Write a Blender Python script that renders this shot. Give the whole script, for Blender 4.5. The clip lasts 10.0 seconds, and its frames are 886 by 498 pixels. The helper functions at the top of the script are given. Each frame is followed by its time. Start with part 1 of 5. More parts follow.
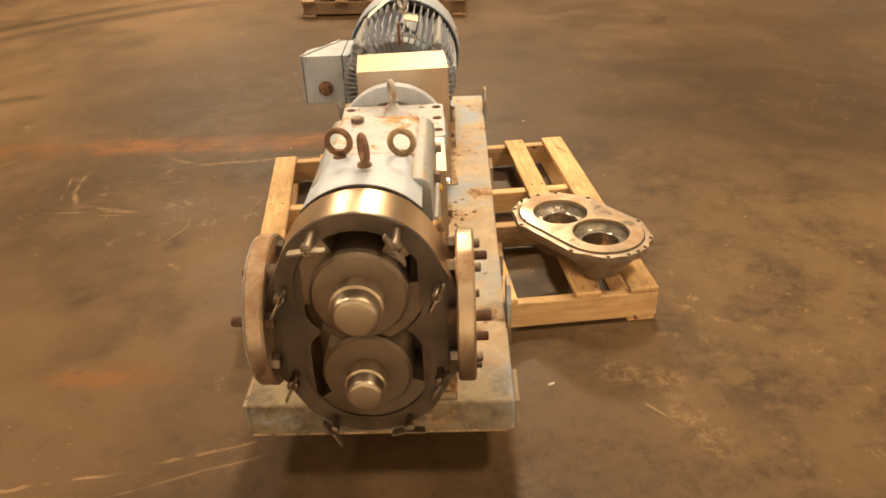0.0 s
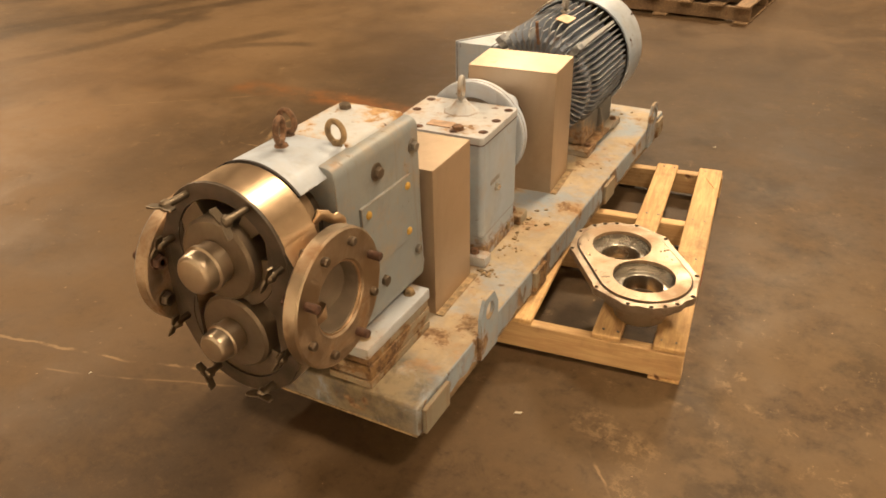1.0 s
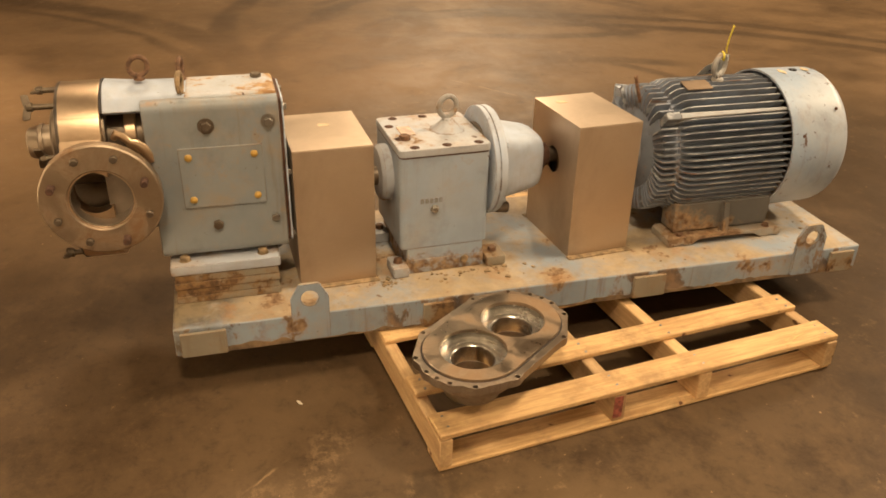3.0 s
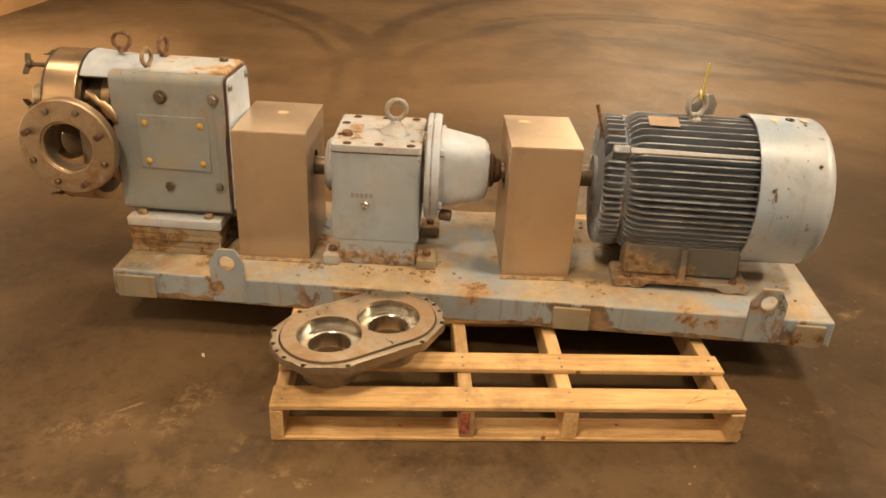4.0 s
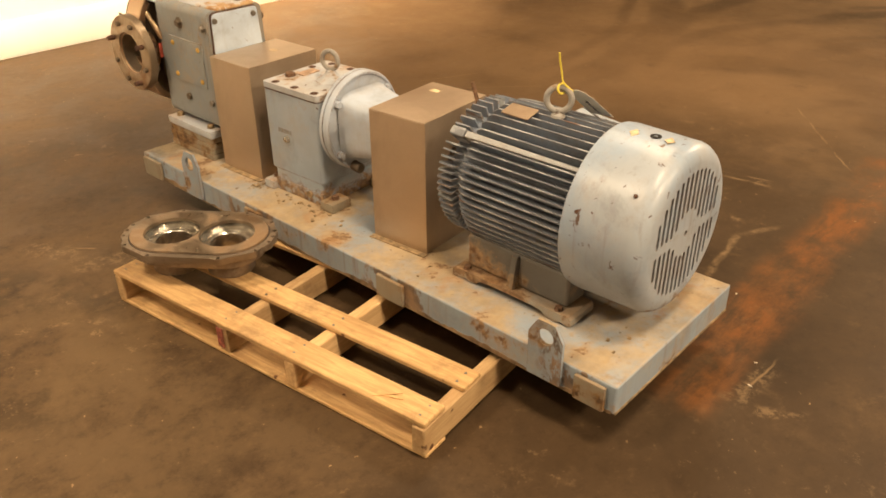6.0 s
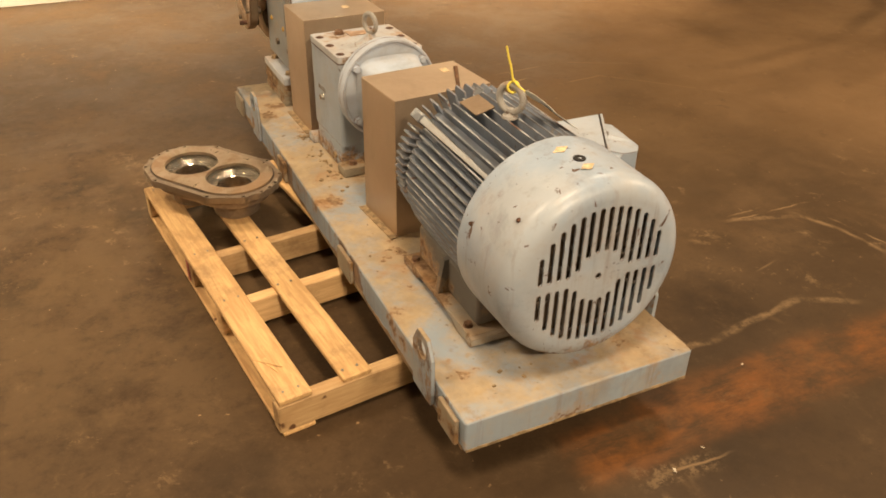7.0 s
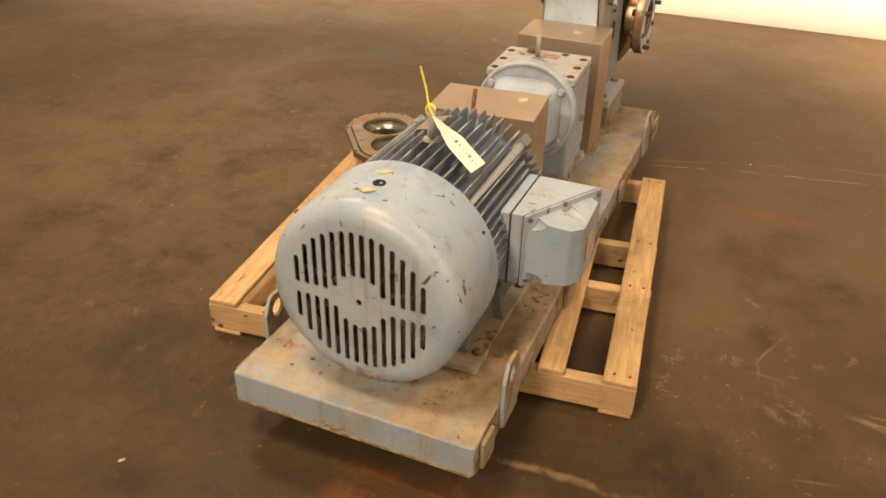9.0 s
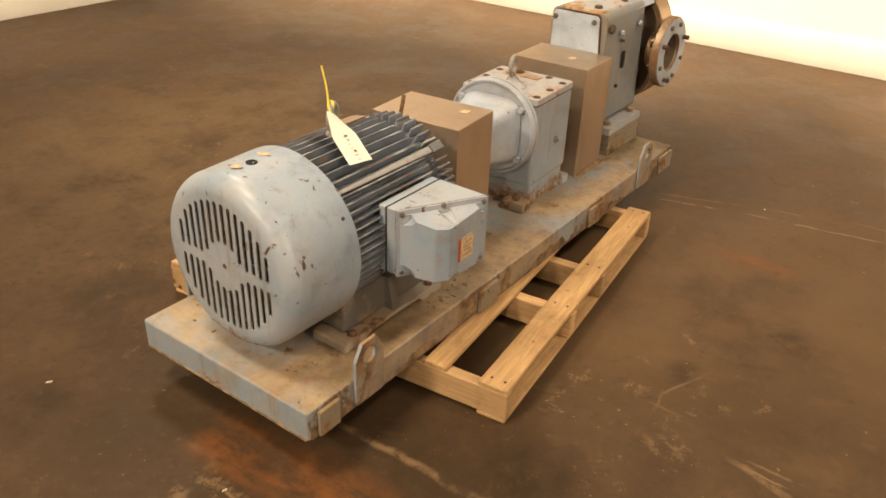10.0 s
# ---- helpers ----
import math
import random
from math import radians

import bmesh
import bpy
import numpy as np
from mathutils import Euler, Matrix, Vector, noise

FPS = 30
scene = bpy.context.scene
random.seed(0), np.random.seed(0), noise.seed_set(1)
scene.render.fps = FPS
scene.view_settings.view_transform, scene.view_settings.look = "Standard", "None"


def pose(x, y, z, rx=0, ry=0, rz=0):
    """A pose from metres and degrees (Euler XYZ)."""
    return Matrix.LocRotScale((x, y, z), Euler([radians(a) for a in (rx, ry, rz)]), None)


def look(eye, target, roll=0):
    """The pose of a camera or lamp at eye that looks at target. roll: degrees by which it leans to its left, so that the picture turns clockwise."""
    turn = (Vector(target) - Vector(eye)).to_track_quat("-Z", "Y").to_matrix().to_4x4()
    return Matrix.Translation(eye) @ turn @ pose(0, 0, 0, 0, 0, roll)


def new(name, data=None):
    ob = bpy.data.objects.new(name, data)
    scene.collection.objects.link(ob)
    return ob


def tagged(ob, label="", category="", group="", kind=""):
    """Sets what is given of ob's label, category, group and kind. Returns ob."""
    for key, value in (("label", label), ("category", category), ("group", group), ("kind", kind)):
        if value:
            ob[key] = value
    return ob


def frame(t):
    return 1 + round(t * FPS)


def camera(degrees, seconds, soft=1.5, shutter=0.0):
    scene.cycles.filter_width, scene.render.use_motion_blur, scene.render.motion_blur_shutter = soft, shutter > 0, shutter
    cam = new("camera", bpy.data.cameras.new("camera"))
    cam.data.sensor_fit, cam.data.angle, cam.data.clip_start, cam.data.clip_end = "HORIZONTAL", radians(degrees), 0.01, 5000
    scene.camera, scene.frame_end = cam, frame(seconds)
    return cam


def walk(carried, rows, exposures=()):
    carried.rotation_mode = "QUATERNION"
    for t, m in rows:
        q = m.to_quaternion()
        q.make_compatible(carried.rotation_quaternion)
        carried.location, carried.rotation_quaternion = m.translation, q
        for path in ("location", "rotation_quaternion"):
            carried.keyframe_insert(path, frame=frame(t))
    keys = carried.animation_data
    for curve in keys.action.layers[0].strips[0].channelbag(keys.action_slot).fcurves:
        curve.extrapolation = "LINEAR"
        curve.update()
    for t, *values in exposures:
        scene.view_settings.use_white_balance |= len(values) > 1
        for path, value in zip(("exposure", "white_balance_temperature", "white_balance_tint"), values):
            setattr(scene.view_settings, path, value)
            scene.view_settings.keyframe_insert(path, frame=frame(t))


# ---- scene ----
cam = camera(58.1, 10.0, 1.7)
PATH = [
    (0, (0.170, -2.476, 1.396), (0.123, -0.732, 0.418), -2.3),
    (0.5, (0.589, -2.386, 1.394), (0.140, -0.711, 0.399), -2.0),
    (1, (1.001, -2.258, 1.418), (0.174, -0.731, 0.425), -1.1),
    (1.5, (1.330, -1.966, 1.426), (0.190, -0.666, 0.422), 0.1),
    (2, (1.703, -1.674, 1.415), (0.313, -0.617, 0.438), 1.8),
    (2.5, (1.984, -1.319, 1.398), (0.407, -0.541, 0.444), 2.7),
    (2.7, (2.05, -1.133, 1.394), (0.416, -0.471, 0.446), 2.4),
    (3.8, (2.355, -0.146, 1.41), (0.574, -0.134, 0.499), 1.1),
    (4, (2.339, 0.044, 1.401), (0.558, -0.047, 0.495), 2.8),
    (4.5, (2.322, 0.497, 1.41), (0.57, 0.135, 0.515), 3.1),
    (5, (2.258, 0.966, 1.45), (0.614, 0.295, 0.531), 2.6),
    (5.5, (1.964, 1.416, 1.458), (0.513, 0.458, 0.47), 0.0),
    (5.7, (1.85, 1.574, 1.452), (0.458, 0.533, 0.463), -0.5),
    (6.8, (1.03, 2.147, 1.434), (0.176, 0.683, 0.371), 1.4),
    (7, (0.874, 2.193, 1.438), (0.139, 0.671, 0.368), 1.2),
    (7.5, (0.449, 2.319, 1.435), (0.038, 0.699, 0.336), 1.2),
    (8, (0.049, 2.329, 1.417), (-0.015, 0.665, 0.31), 2.2),
    (8.5, (-0.333, 2.269, 1.44), (-0.036, 0.621, 0.348), 2.2),
    (9, (-0.732, 2.261, 1.449), (-0.08, 0.681, 0.411), 1.4),
    (9.5, (-1.074, 2.149, 1.437), (-0.166, 0.692, 0.411), 2.1),
    (10, (-1.399, 2.07, 1.464), (-0.391, 0.654, 0.474), 2.1),
]
walk(cam, [(t, look(eye, target, roll)) for t, eye, target, roll in PATH],
     [(0.0, 0.29, 6500, 10), (1.0, 0.15, 6500, 10), (4.0, 0.06, 6450, 10), (5.5, 0.10, 6450, 10), (7.0, 0.0, 6350, 10), (8.5, -0.14, 6050, 10), (10.0, -0.08, 5950, 10)])

# ---- light ----
world = bpy.data.worlds.new("world")
scene.world = world
world.use_nodes = True
world.node_tree.nodes["Background"].inputs["Color"].default_value = (0.02, 0.015, 0.01, 1)
world.node_tree.nodes["Background"].inputs["Strength"].default_value = 0.2
scene.view_settings.exposure = 0.0
# Unseen warm overhead lamps, some set from shadows and highlights, others added for brightness
WARM = (1.0, 0.750, 0.475)
LAMPS = [(0.6, 2.0, 165, WARM), (-2.8, -0.9, 130, WARM), (-9.0, 2.6, 760, WARM), (2.8, -0.9, 175, WARM), (0.4, 6.2, 480, WARM), (-2.8, 7.4, 330, WARM)]
LAMP_Z = 4.6
for lx, ly, watts, tint in LAMPS:
    data = bpy.data.lights.new("overhead_light", "AREA")
    data.shape, data.size, data.energy, data.color = "DISK", 0.9, watts, tint
    lamp = new("overhead_light", data)
    lamp.matrix_world = pose(lx, ly, LAMP_Z)
# a small lamp close to the white wall
data = bpy.data.lights.new("wall_side_light", "AREA")
data.shape, data.size, data.energy, data.color = "DISK", 0.3, 21, WARM
lamp = new("wall_side_light", data)
lamp.matrix_world = look((0.2, -3.1, 4.4), (0.0, 0.6, 0.6))
# Added lamps, unseen, that brighten the lower white wall
for lx, watts in ((-2.2, 75), (0.6, 80), (3.2, 95)):
    data = bpy.data.lights.new("added_wall_light", "AREA")
    data.shape, data.size, data.energy, data.color = "DISK", 0.5, watts, WARM
    data.spread = radians(55)
    lamp = new("added_wall_light", data)
    lamp.matrix_world = look((lx, -1.96, 4.6), (lx, -3.51, 0.9))


# ---- node helpers ----
class Net:
    """A short hand for building one material."""

    def __init__(self, name):
        self.mat = bpy.data.materials.new(name)
        self.mat.use_nodes = True
        self.tree = self.mat.node_tree
        self.bsdf = self.tree.nodes["Principled BSDF"]
        self.coord = self.node("ShaderNodeTexCoord").outputs["Object"]

    def node(self, kind, **props):
        n = self.tree.nodes.new(kind)
        for k, v in props.items():
            if k == "operation":
                n.operation = v
            elif k == "blend_type":
                n.blend_type = v
            elif k == "data_type":
                n.data_type = v
        return n

    def link(self, a, b):
        self.tree.links.new(a, b)

    def put(self, socket, value):
        if isinstance(value, (int, float)):
            socket.default_value = value
        elif isinstance(value, tuple):
            socket.default_value = (*value, 1.0) if len(value) == 3 else value
        else:
            self.link(value, socket)

    def math(self, op, a, b=0.0, c=0.0):
        n = self.node("ShaderNodeMath", operation=op)
        for i, v in enumerate((a, b, c)):
            self.put(n.inputs[i], v)
        return n.outputs[0]

    def noise(self, scale, detail=6.0, rough=0.6, coord=None, distort=0.0):
        n = self.node("ShaderNodeTexNoise")
        self.link(coord or self.coord, n.inputs["Vector"])
        for k, v in (("Scale", scale), ("Detail", detail), ("Roughness", rough), ("Distortion", distort)):
            n.inputs[k].default_value = v
        return n.outputs["Fac"]

    def scaled(self, sx, sy, sz, coord=None):
        n = self.node("ShaderNodeMapping")
        self.link(coord or self.coord, n.inputs["Vector"])
        n.inputs["Scale"].default_value = (sx, sy, sz)
        return n.outputs[0]

    def step(self, value, lo, hi):
        n = self.node("ShaderNodeMapRange")
        n.interpolation_type = "SMOOTHSTEP"
        self.put(n.inputs["Value"], value)
        n.inputs["From Min"].default_value, n.inputs["From Max"].default_value = lo, hi
        return n.outputs["Result"]

    def mix(self, fac, a, b, blend="MIX"):
        n = self.node("ShaderNodeMix", data_type="RGBA", blend_type=blend)
        self.put(n.inputs[0], fac)
        self.put(n.inputs[6], a)
        self.put(n.inputs[7], b)
        return n.outputs[2]

    def bump(self, height, strength=0.3, distance=0.002):
        n = self.node("ShaderNodeBump")
        n.inputs["Strength"].default_value, n.inputs["Distance"].default_value = strength, distance
        self.link(height, n.inputs["Height"])
        self.link(n.outputs[0], self.bsdf.inputs["Normal"])

    def done(self, color, rough, metal=0.0, spec=None):
        self.put(self.bsdf.inputs["Base Color"], color)
        self.put(self.bsdf.inputs["Roughness"], rough)
        self.put(self.bsdf.inputs["Metallic"], metal)
        if spec is not None:
            self.bsdf.inputs["Specular IOR Level"].default_value = spec
        return self.mat


def paint(name, base, rust=0.60, dust=0.0, rough=0.45, seed=0.0, dust_color=(0.36, 0.24, 0.12), up_dust=0.0, up_from=0.34, chips=0.70, streaks=0.35, edges=0.75, foot_rust=None, film=0.0, film_color=(0.40, 0.35, 0.27), welds=(), dark_spots=(), rust_tones=((0.135, 0.075, 0.038), (0.33, 0.22, 0.125))):
    """Worn machine paint. rust: the noise level above which it shows; dust: how much brown dust lies on it; film: a
    pale dry film in broad patches; foot_rust: local height under which ragged rust creeps up; welds: places along y
    round which the sides rust, with caked dirt along the west side; dark olive-brown patches are given as centres (x,
    y) and radii."""
    n = Net(name)
    sep_place = n.node("ShaderNodeSeparateXYZ")
    n.link(n.coord, sep_place.inputs[0])
    geo = n.node("ShaderNodeNewGeometry")
    sep = n.node("ShaderNodeSeparateXYZ")
    n.link(geo.outputs["Normal"], sep.inputs[0])
    tone = n.noise(3.0 + seed, 5)
    fine = n.noise(70, 4)
    col = n.mix(n.step(tone, 0.3, 0.75), tuple(c * 0.84 for c in base), tuple(min(1, c * 1.1) for c in base))
    if film:
        broad = n.step(n.noise(2.3 + seed * 0.3, 7, 0.62, distort=0.3), 0.40, 0.62)
        col = n.mix(n.math("MULTIPLY", broad, film), col, film_color)
    col = n.mix(n.math("MULTIPLY", n.step(n.noise(9 + seed, 8, 0.7), 0.45, 0.75), dust), col, dust_color)
    grime = n.step(n.noise(5.5 + seed, 8, 0.68, distort=0.2), 0.50, 0.72)
    col = n.mix(n.math("MULTIPLY", grime, 0.40), col, tuple(c * 0.35 + d * 0.25 for c, d in zip(base, (0.16, 0.10, 0.05))))
    run = n.step(n.noise(2.2, 6, 0.65, coord=n.scaled(14, 14, 0.9)), 0.54, 0.74)
    col = n.mix(n.math("MULTIPLY", run, streaks), col, (0.17, 0.105, 0.055))
    if up_dust:
        up = n.step(sep.outputs[2], 0.5, 0.9)
        lies = n.math("MULTIPLY", up, n.math("MULTIPLY", n.step(n.noise(3.2 + seed, 9, 0.66), up_from, up_from + 0.22), up_dust))
        drift = n.mix(n.step(n.noise(17, 7, 0.66), 0.35, 0.68), tuple(c * 0.78 for c in dust_color), tuple(c * 1.12 for c in dust_color))
        col = n.mix(lies, col, drift)
    scale = n.noise(7 + seed, 10, 0.66, distort=0.15)
    worn = n.step(scale, rust, rust + 0.04)
    edge = n.step(scale, rust - 0.06, rust + 0.01)
    rusty = n.mix(n.step(n.noise(45, 6), 0.35, 0.65), *rust_tones)
    col = n.mix(n.math("MULTIPLY", edge, 0.45), col, rust_tones[1])
    if welds:
        near = None
        for y in welds:
            m = n.step(n.math("ABSOLUTE", n.math("SUBTRACT", sep_place.outputs[1], y)), 0.21, 0.06)
            near = m if near is None else n.math("MAXIMUM", near, m)
        side = n.step(n.math("ABSOLUTE", sep.outputs[0]), 0.6, 0.9)
        west = n.math("MAXIMUM", n.step(sep.outputs[0], -0.6, -0.9), n.math("MULTIPLY", up, n.step(sep_place.outputs[0], -0.08, -0.20)))
        caked = n.math("MULTIPLY", west, n.step(n.noise(4.2, 8, 0.66, distort=0.2), 0.30, 0.50))
        col = n.mix(n.math("MULTIPLY", caked, 0.78), col, n.mix(n.step(n.noise(12, 7, 0.68), 0.34, 0.64), (0.17, 0.11, 0.055), (0.34, 0.24, 0.13)))
        bleed = n.math("MULTIPLY", n.math("MULTIPLY", near, side), n.step(n.noise(11, 8, 0.7, coord=n.scaled(1, 1, 0.6)), 0.43, 0.56))
        col = n.mix(n.math("MULTIPLY", n.step(bleed, 0.08, 0.6), 0.85), col, n.mix(n.step(n.noise(22, 5), 0.35, 0.65), (0.075, 0.042, 0.02), (0.26, 0.15, 0.065)))
    for cx, cy, r in dark_spots:
        dx, dy = n.math("SUBTRACT", sep_place.outputs[0], cx), n.math("SUBTRACT", sep_place.outputs[1], cy)
        near = n.step(n.math("SQRT", n.math("ADD", n.math("MULTIPLY", dx, dx), n.math("MULTIPLY", dy, dy))), r * 1.25, r * 0.6)
        darkened = n.math("MULTIPLY", near, n.step(n.noise(6.5, 9, 0.7, distort=0.3), 0.33, 0.50))
        col = n.mix(n.math("MULTIPLY", darkened, 0.85), col, n.mix(n.step(n.noise(15, 7, 0.7), 0.36, 0.62), (0.075, 0.055, 0.030), (0.205, 0.155, 0.085)))
    if foot_rust is not None:
        ragged = n.math("ADD", sep_place.outputs[2], n.math("MULTIPLY", n.math("SUBTRACT", n.noise(13, 8, 0.72), 0.5), 0.22))
        creep = n.math("MULTIPLY", n.step(ragged, foot_rust + 0.015, foot_rust - 0.015), n.step(n.noise(28, 6, 0.7), 0.34, 0.52))
        worn = n.math("MAXIMUM", worn, creep)
    col = n.mix(worn, col, rusty)
    if up_dust:
        blot = n.math("MULTIPLY", up, n.step(n.noise(6 + seed, 8, 0.64, distort=0.2), 0.585, 0.68))
        col = n.mix(n.math("MULTIPLY", blot, 0.55), col, n.mix(n.noise(30, 5), (0.22, 0.105, 0.04), (0.42, 0.24, 0.10)))
        speck = n.math("MULTIPLY", up, n.step(n.noise(33 + seed, 5, 0.6), 0.66, 0.71))
        col = n.mix(n.math("MULTIPLY", speck, 0.8), col, (0.12, 0.065, 0.03))
    round_edge = n.node("ShaderNodeBevel")
    round_edge.samples = 4
    round_edge.inputs["Radius"].default_value = 0.005
    dot = n.node("ShaderNodeVectorMath", operation="DOT_PRODUCT")
    n.link(round_edge.outputs[0], dot.inputs[0])
    n.link(geo.outputs["Normal"], dot.inputs[1])
    rim = n.math("MULTIPLY", n.step(dot.outputs["Value"], 0.985, 0.90), n.step(n.noise(14 + seed, 8, 0.7), 0.50 - edges * 0.12, 0.62 - edges * 0.12))
    col = n.mix(n.math("MULTIPLY", rim, edges), col, n.mix(n.noise(25, 3), (0.10, 0.055, 0.03), (0.27, 0.17, 0.09)))
    chip = n.step(n.noise(38 + seed, 4, 0.6, distort=0.8), chips + 0.01, chips + 0.03)
    large = n.step(n.noise(17 + seed, 6, 0.62, distort=0.6), chips - 0.015, chips + 0.01)
    col = n.mix(n.math("MAXIMUM", chip, large), col, (0.10, 0.06, 0.04))
    n.bump(n.math("ADD", n.math("MULTIPLY", fine, 0.25), n.math("MULTIPLY", scale, 0.7)), 0.28, 0.003)
    return n.done(col, n.math("ADD", n.math("MULTIPLY", worn, 0.35), n.math("ADD", rough, n.math("MULTIPLY", fine, 0.12))))


def fin_edge(name, pale, dark):
    """Fin tips with the pale paint knocked off in dashes along the fin."""
    n = Net(name)
    dash = n.step(n.noise(1.0, 4, 0.6, coord=n.scaled(34, 9, 34)), 0.49, 0.57)
    col = n.mix(dash, dark, n.mix(n.noise(60, 4), tuple(c * 0.8 for c in pale), pale))
    rusty = n.step(n.noise(1.0, 5, 0.6, coord=n.scaled(22, 5, 22)), 0.62, 0.67)
    col = n.mix(n.math("MULTIPLY", rusty, 0.8), col, (0.17, 0.075, 0.035))
    n.bump(n.noise(90, 4), 0.2, 0.001)
    return n.done(col, 0.5)


def metal(name, base, rough=0.3, dirt=0.3, grain=(1, 1, 1), dirt_color=(0.16, 0.09, 0.04), bump=0.06, patch=5.0, crisp=0.36, bare=1.0, smudge=0.0, level=0.60):
    n = Net(name)
    g = n.noise(60, 4, 0.6, coord=n.scaled(*grain))
    big = n.noise(patch, 9, 0.68, distort=0.4)
    d = n.math("MULTIPLY", n.step(big, level - crisp / 2, level + crisp / 2), dirt)
    col = n.mix(g, tuple(c * 0.82 for c in base), base)
    col = n.mix(d, col, dirt_color)
    r = n.math("ADD", n.math("MULTIPLY", g, 0.16), n.math("ADD", rough - 0.06, n.math("MULTIPLY", d, 0.4)))
    if smudge:
        wiped = n.step(n.noise(1.9, 8, 0.62, coord=n.scaled(2.2, 2.2, 1.0), distort=0.3), 0.42, 0.70)
        col = n.mix(n.math("MULTIPLY", wiped, smudge), col, tuple(c * 0.75 for c in dirt_color))
        r = n.math("ADD", r, n.math("MULTIPLY", n.step(n.noise(3.1, 6, 0.6), 0.35, 0.65), 0.12))
    n.bump(g, bump, 0.001)
    return n.done(col, r, n.math("MULTIPLY", n.math("SUBTRACT", 1.0, n.math("MULTIPLY", d, 0.8)), bare))


def plain(name, base, rough=0.6, vary=0.2, scale=40.0, metallic=0.0, bump=0.1):
    n = Net(name)
    g = n.noise(scale, 6)
    col = n.mix(n.step(g, 0.3, 0.7), tuple(c * (1 - vary) for c in base), tuple(min(1, c * (1 + vary)) for c in base))
    n.bump(g, bump, 0.002)
    return n.done(col, rough, metallic)


def pine(name, base, dark, across=False):
    n = Net(name)
    info = n.node("ShaderNodeObjectInfo").outputs["Random"]
    long = n.scaled(1.2, 14, 14) if across else n.scaled(14, 1.2, 14)
    g = n.noise(6.5, 6, 0.62, coord=long, distort=0.6)
    fine = n.noise(30, 3, 0.5, coord=n.scaled(0.6, 10, 10) if across else n.scaled(10, 0.6, 10))
    col = n.mix(n.step(g, 0.36, 0.68), dark, base)
    col = n.mix(n.math("MULTIPLY", fine, 0.35), col, tuple(c * 0.7 for c in dark))
    stain = n.step(n.noise(5.5, 8, 0.72), 0.50, 0.70)
    col = n.mix(n.math("MULTIPLY", stain, 0.62), col, (0.22, 0.13, 0.062))
    knots = n.step(n.noise(17, 2, 0.4), 0.72, 0.76)
    col = n.mix(knots, col, (0.13, 0.055, 0.02))
    hsv = n.node("ShaderNodeHueSaturation")
    n.link(col, hsv.inputs["Color"])
    n.link(n.math("ADD", n.math("MULTIPLY", info, 0.48), 0.70), hsv.inputs["Value"])
    n.bump(n.math("ADD", g, n.math("MULTIPLY", fine, 0.5)), 0.3, 0.002)
    return n.done(hsv.outputs[0], 0.72)


# ---- materials ----
BLUE = paint("blue_grey_paint", (0.225, 0.258, 0.285), rust=0.655, dust=0.5, rough=0.42, up_dust=0.5, up_from=0.45, streaks=0.45, edges=0.9, film=0.35, film_color=(0.30, 0.27, 0.21))
CASTING = paint("gearbox_paint", (0.315, 0.385, 0.475), rust=0.67, dust=0.35, rough=0.45, seed=0.7, up_dust=0.4, streaks=0.4, edges=1.0, foot_rust=0.052, film=0.3)
BLUE_CLEAN = paint("pale_blue_paint", (0.42, 0.49, 0.60), rust=0.72, dust=0.25, rough=0.45, seed=2.0, streaks=0.2, film=0.25)
BLUE_DUSTY = paint("dusty_blue_paint", (0.42, 0.455, 0.51), rust=0.60, dust=0.4, rough=0.6, seed=1.3, up_dust=0.4, up_from=0.42, film=0.3)
DECK = paint("skid_paint", (0.275, 0.335, 0.405), rust=0.60, dust=0.5, rough=0.62, seed=0.2, up_dust=0.82, up_from=0.37, chips=0.715, streaks=0.65, dust_color=(0.40, 0.285, 0.145), film=0.2, film_color=(0.30, 0.26, 0.19), welds=(-0.99, -0.35, 0.335, 1.025), dark_spots=((-0.06, -1.07, 0.30), (0.20, -1.02, 0.13), (-0.24, -1.05, 0.10)), edges=1.0)
TOP = paint("peeling_top_paint", (0.47, 0.50, 0.54), rust=0.545, dust=0.3, rough=0.6, seed=1.6, up_dust=0.35, up_from=0.45, film=0.3, rust_tones=((0.27, 0.15, 0.065), (0.44, 0.29, 0.15)))
EYE = paint("worn_eye_paint", (0.33, 0.325, 0.31), rust=0.58, dust=0.7, rough=0.55, seed=0.6, dust_color=(0.20, 0.15, 0.10))
REAR = paint("bright_blue_paint", (0.55, 0.66, 0.81), rust=0.76, dust=0.12, rough=0.40, seed=2.4, streaks=0.15)
SHELL = paint("fan_cover_paint", (0.315, 0.390, 0.495), rust=0.70, dust=0.35, rough=0.31, seed=3.1, chips=0.665, streaks=0.35, dust_color=(0.30, 0.23, 0.17), film=0.45, film_color=(0.43, 0.43, 0.425), foot_rust=0.075)
FOOT = paint("rusting_foot_paint", (0.34, 0.315, 0.27), rust=0.52, dust=0.8, rough=0.7, seed=0.9, up_dust=0.6, dust_color=(0.33, 0.21, 0.11))
PACK = paint("rusty_packing_steel", (0.27, 0.235, 0.175), rust=0.53, dust=0.85, rough=0.75, seed=0.4, dust_color=(0.26, 0.165, 0.08), up_dust=0.5, edges=1.0, streaks=0.6, rust_tones=((0.085, 0.045, 0.022), (0.25, 0.145, 0.06)))
# Dirty, rusty web paint, darkened further for the shadow under the motor
FOOT_WEB = paint("dirty_shaded_web", (0.125, 0.12, 0.11), rust=0.57, dust=0.6, rough=0.7, seed=0.5, dust_color=(0.10, 0.07, 0.045))
FIN = paint("motor_fin_paint", (0.205, 0.240, 0.300), rust=0.66, dust=0.6, rough=0.5, seed=1.9, dust_color=(0.085, 0.062, 0.045))
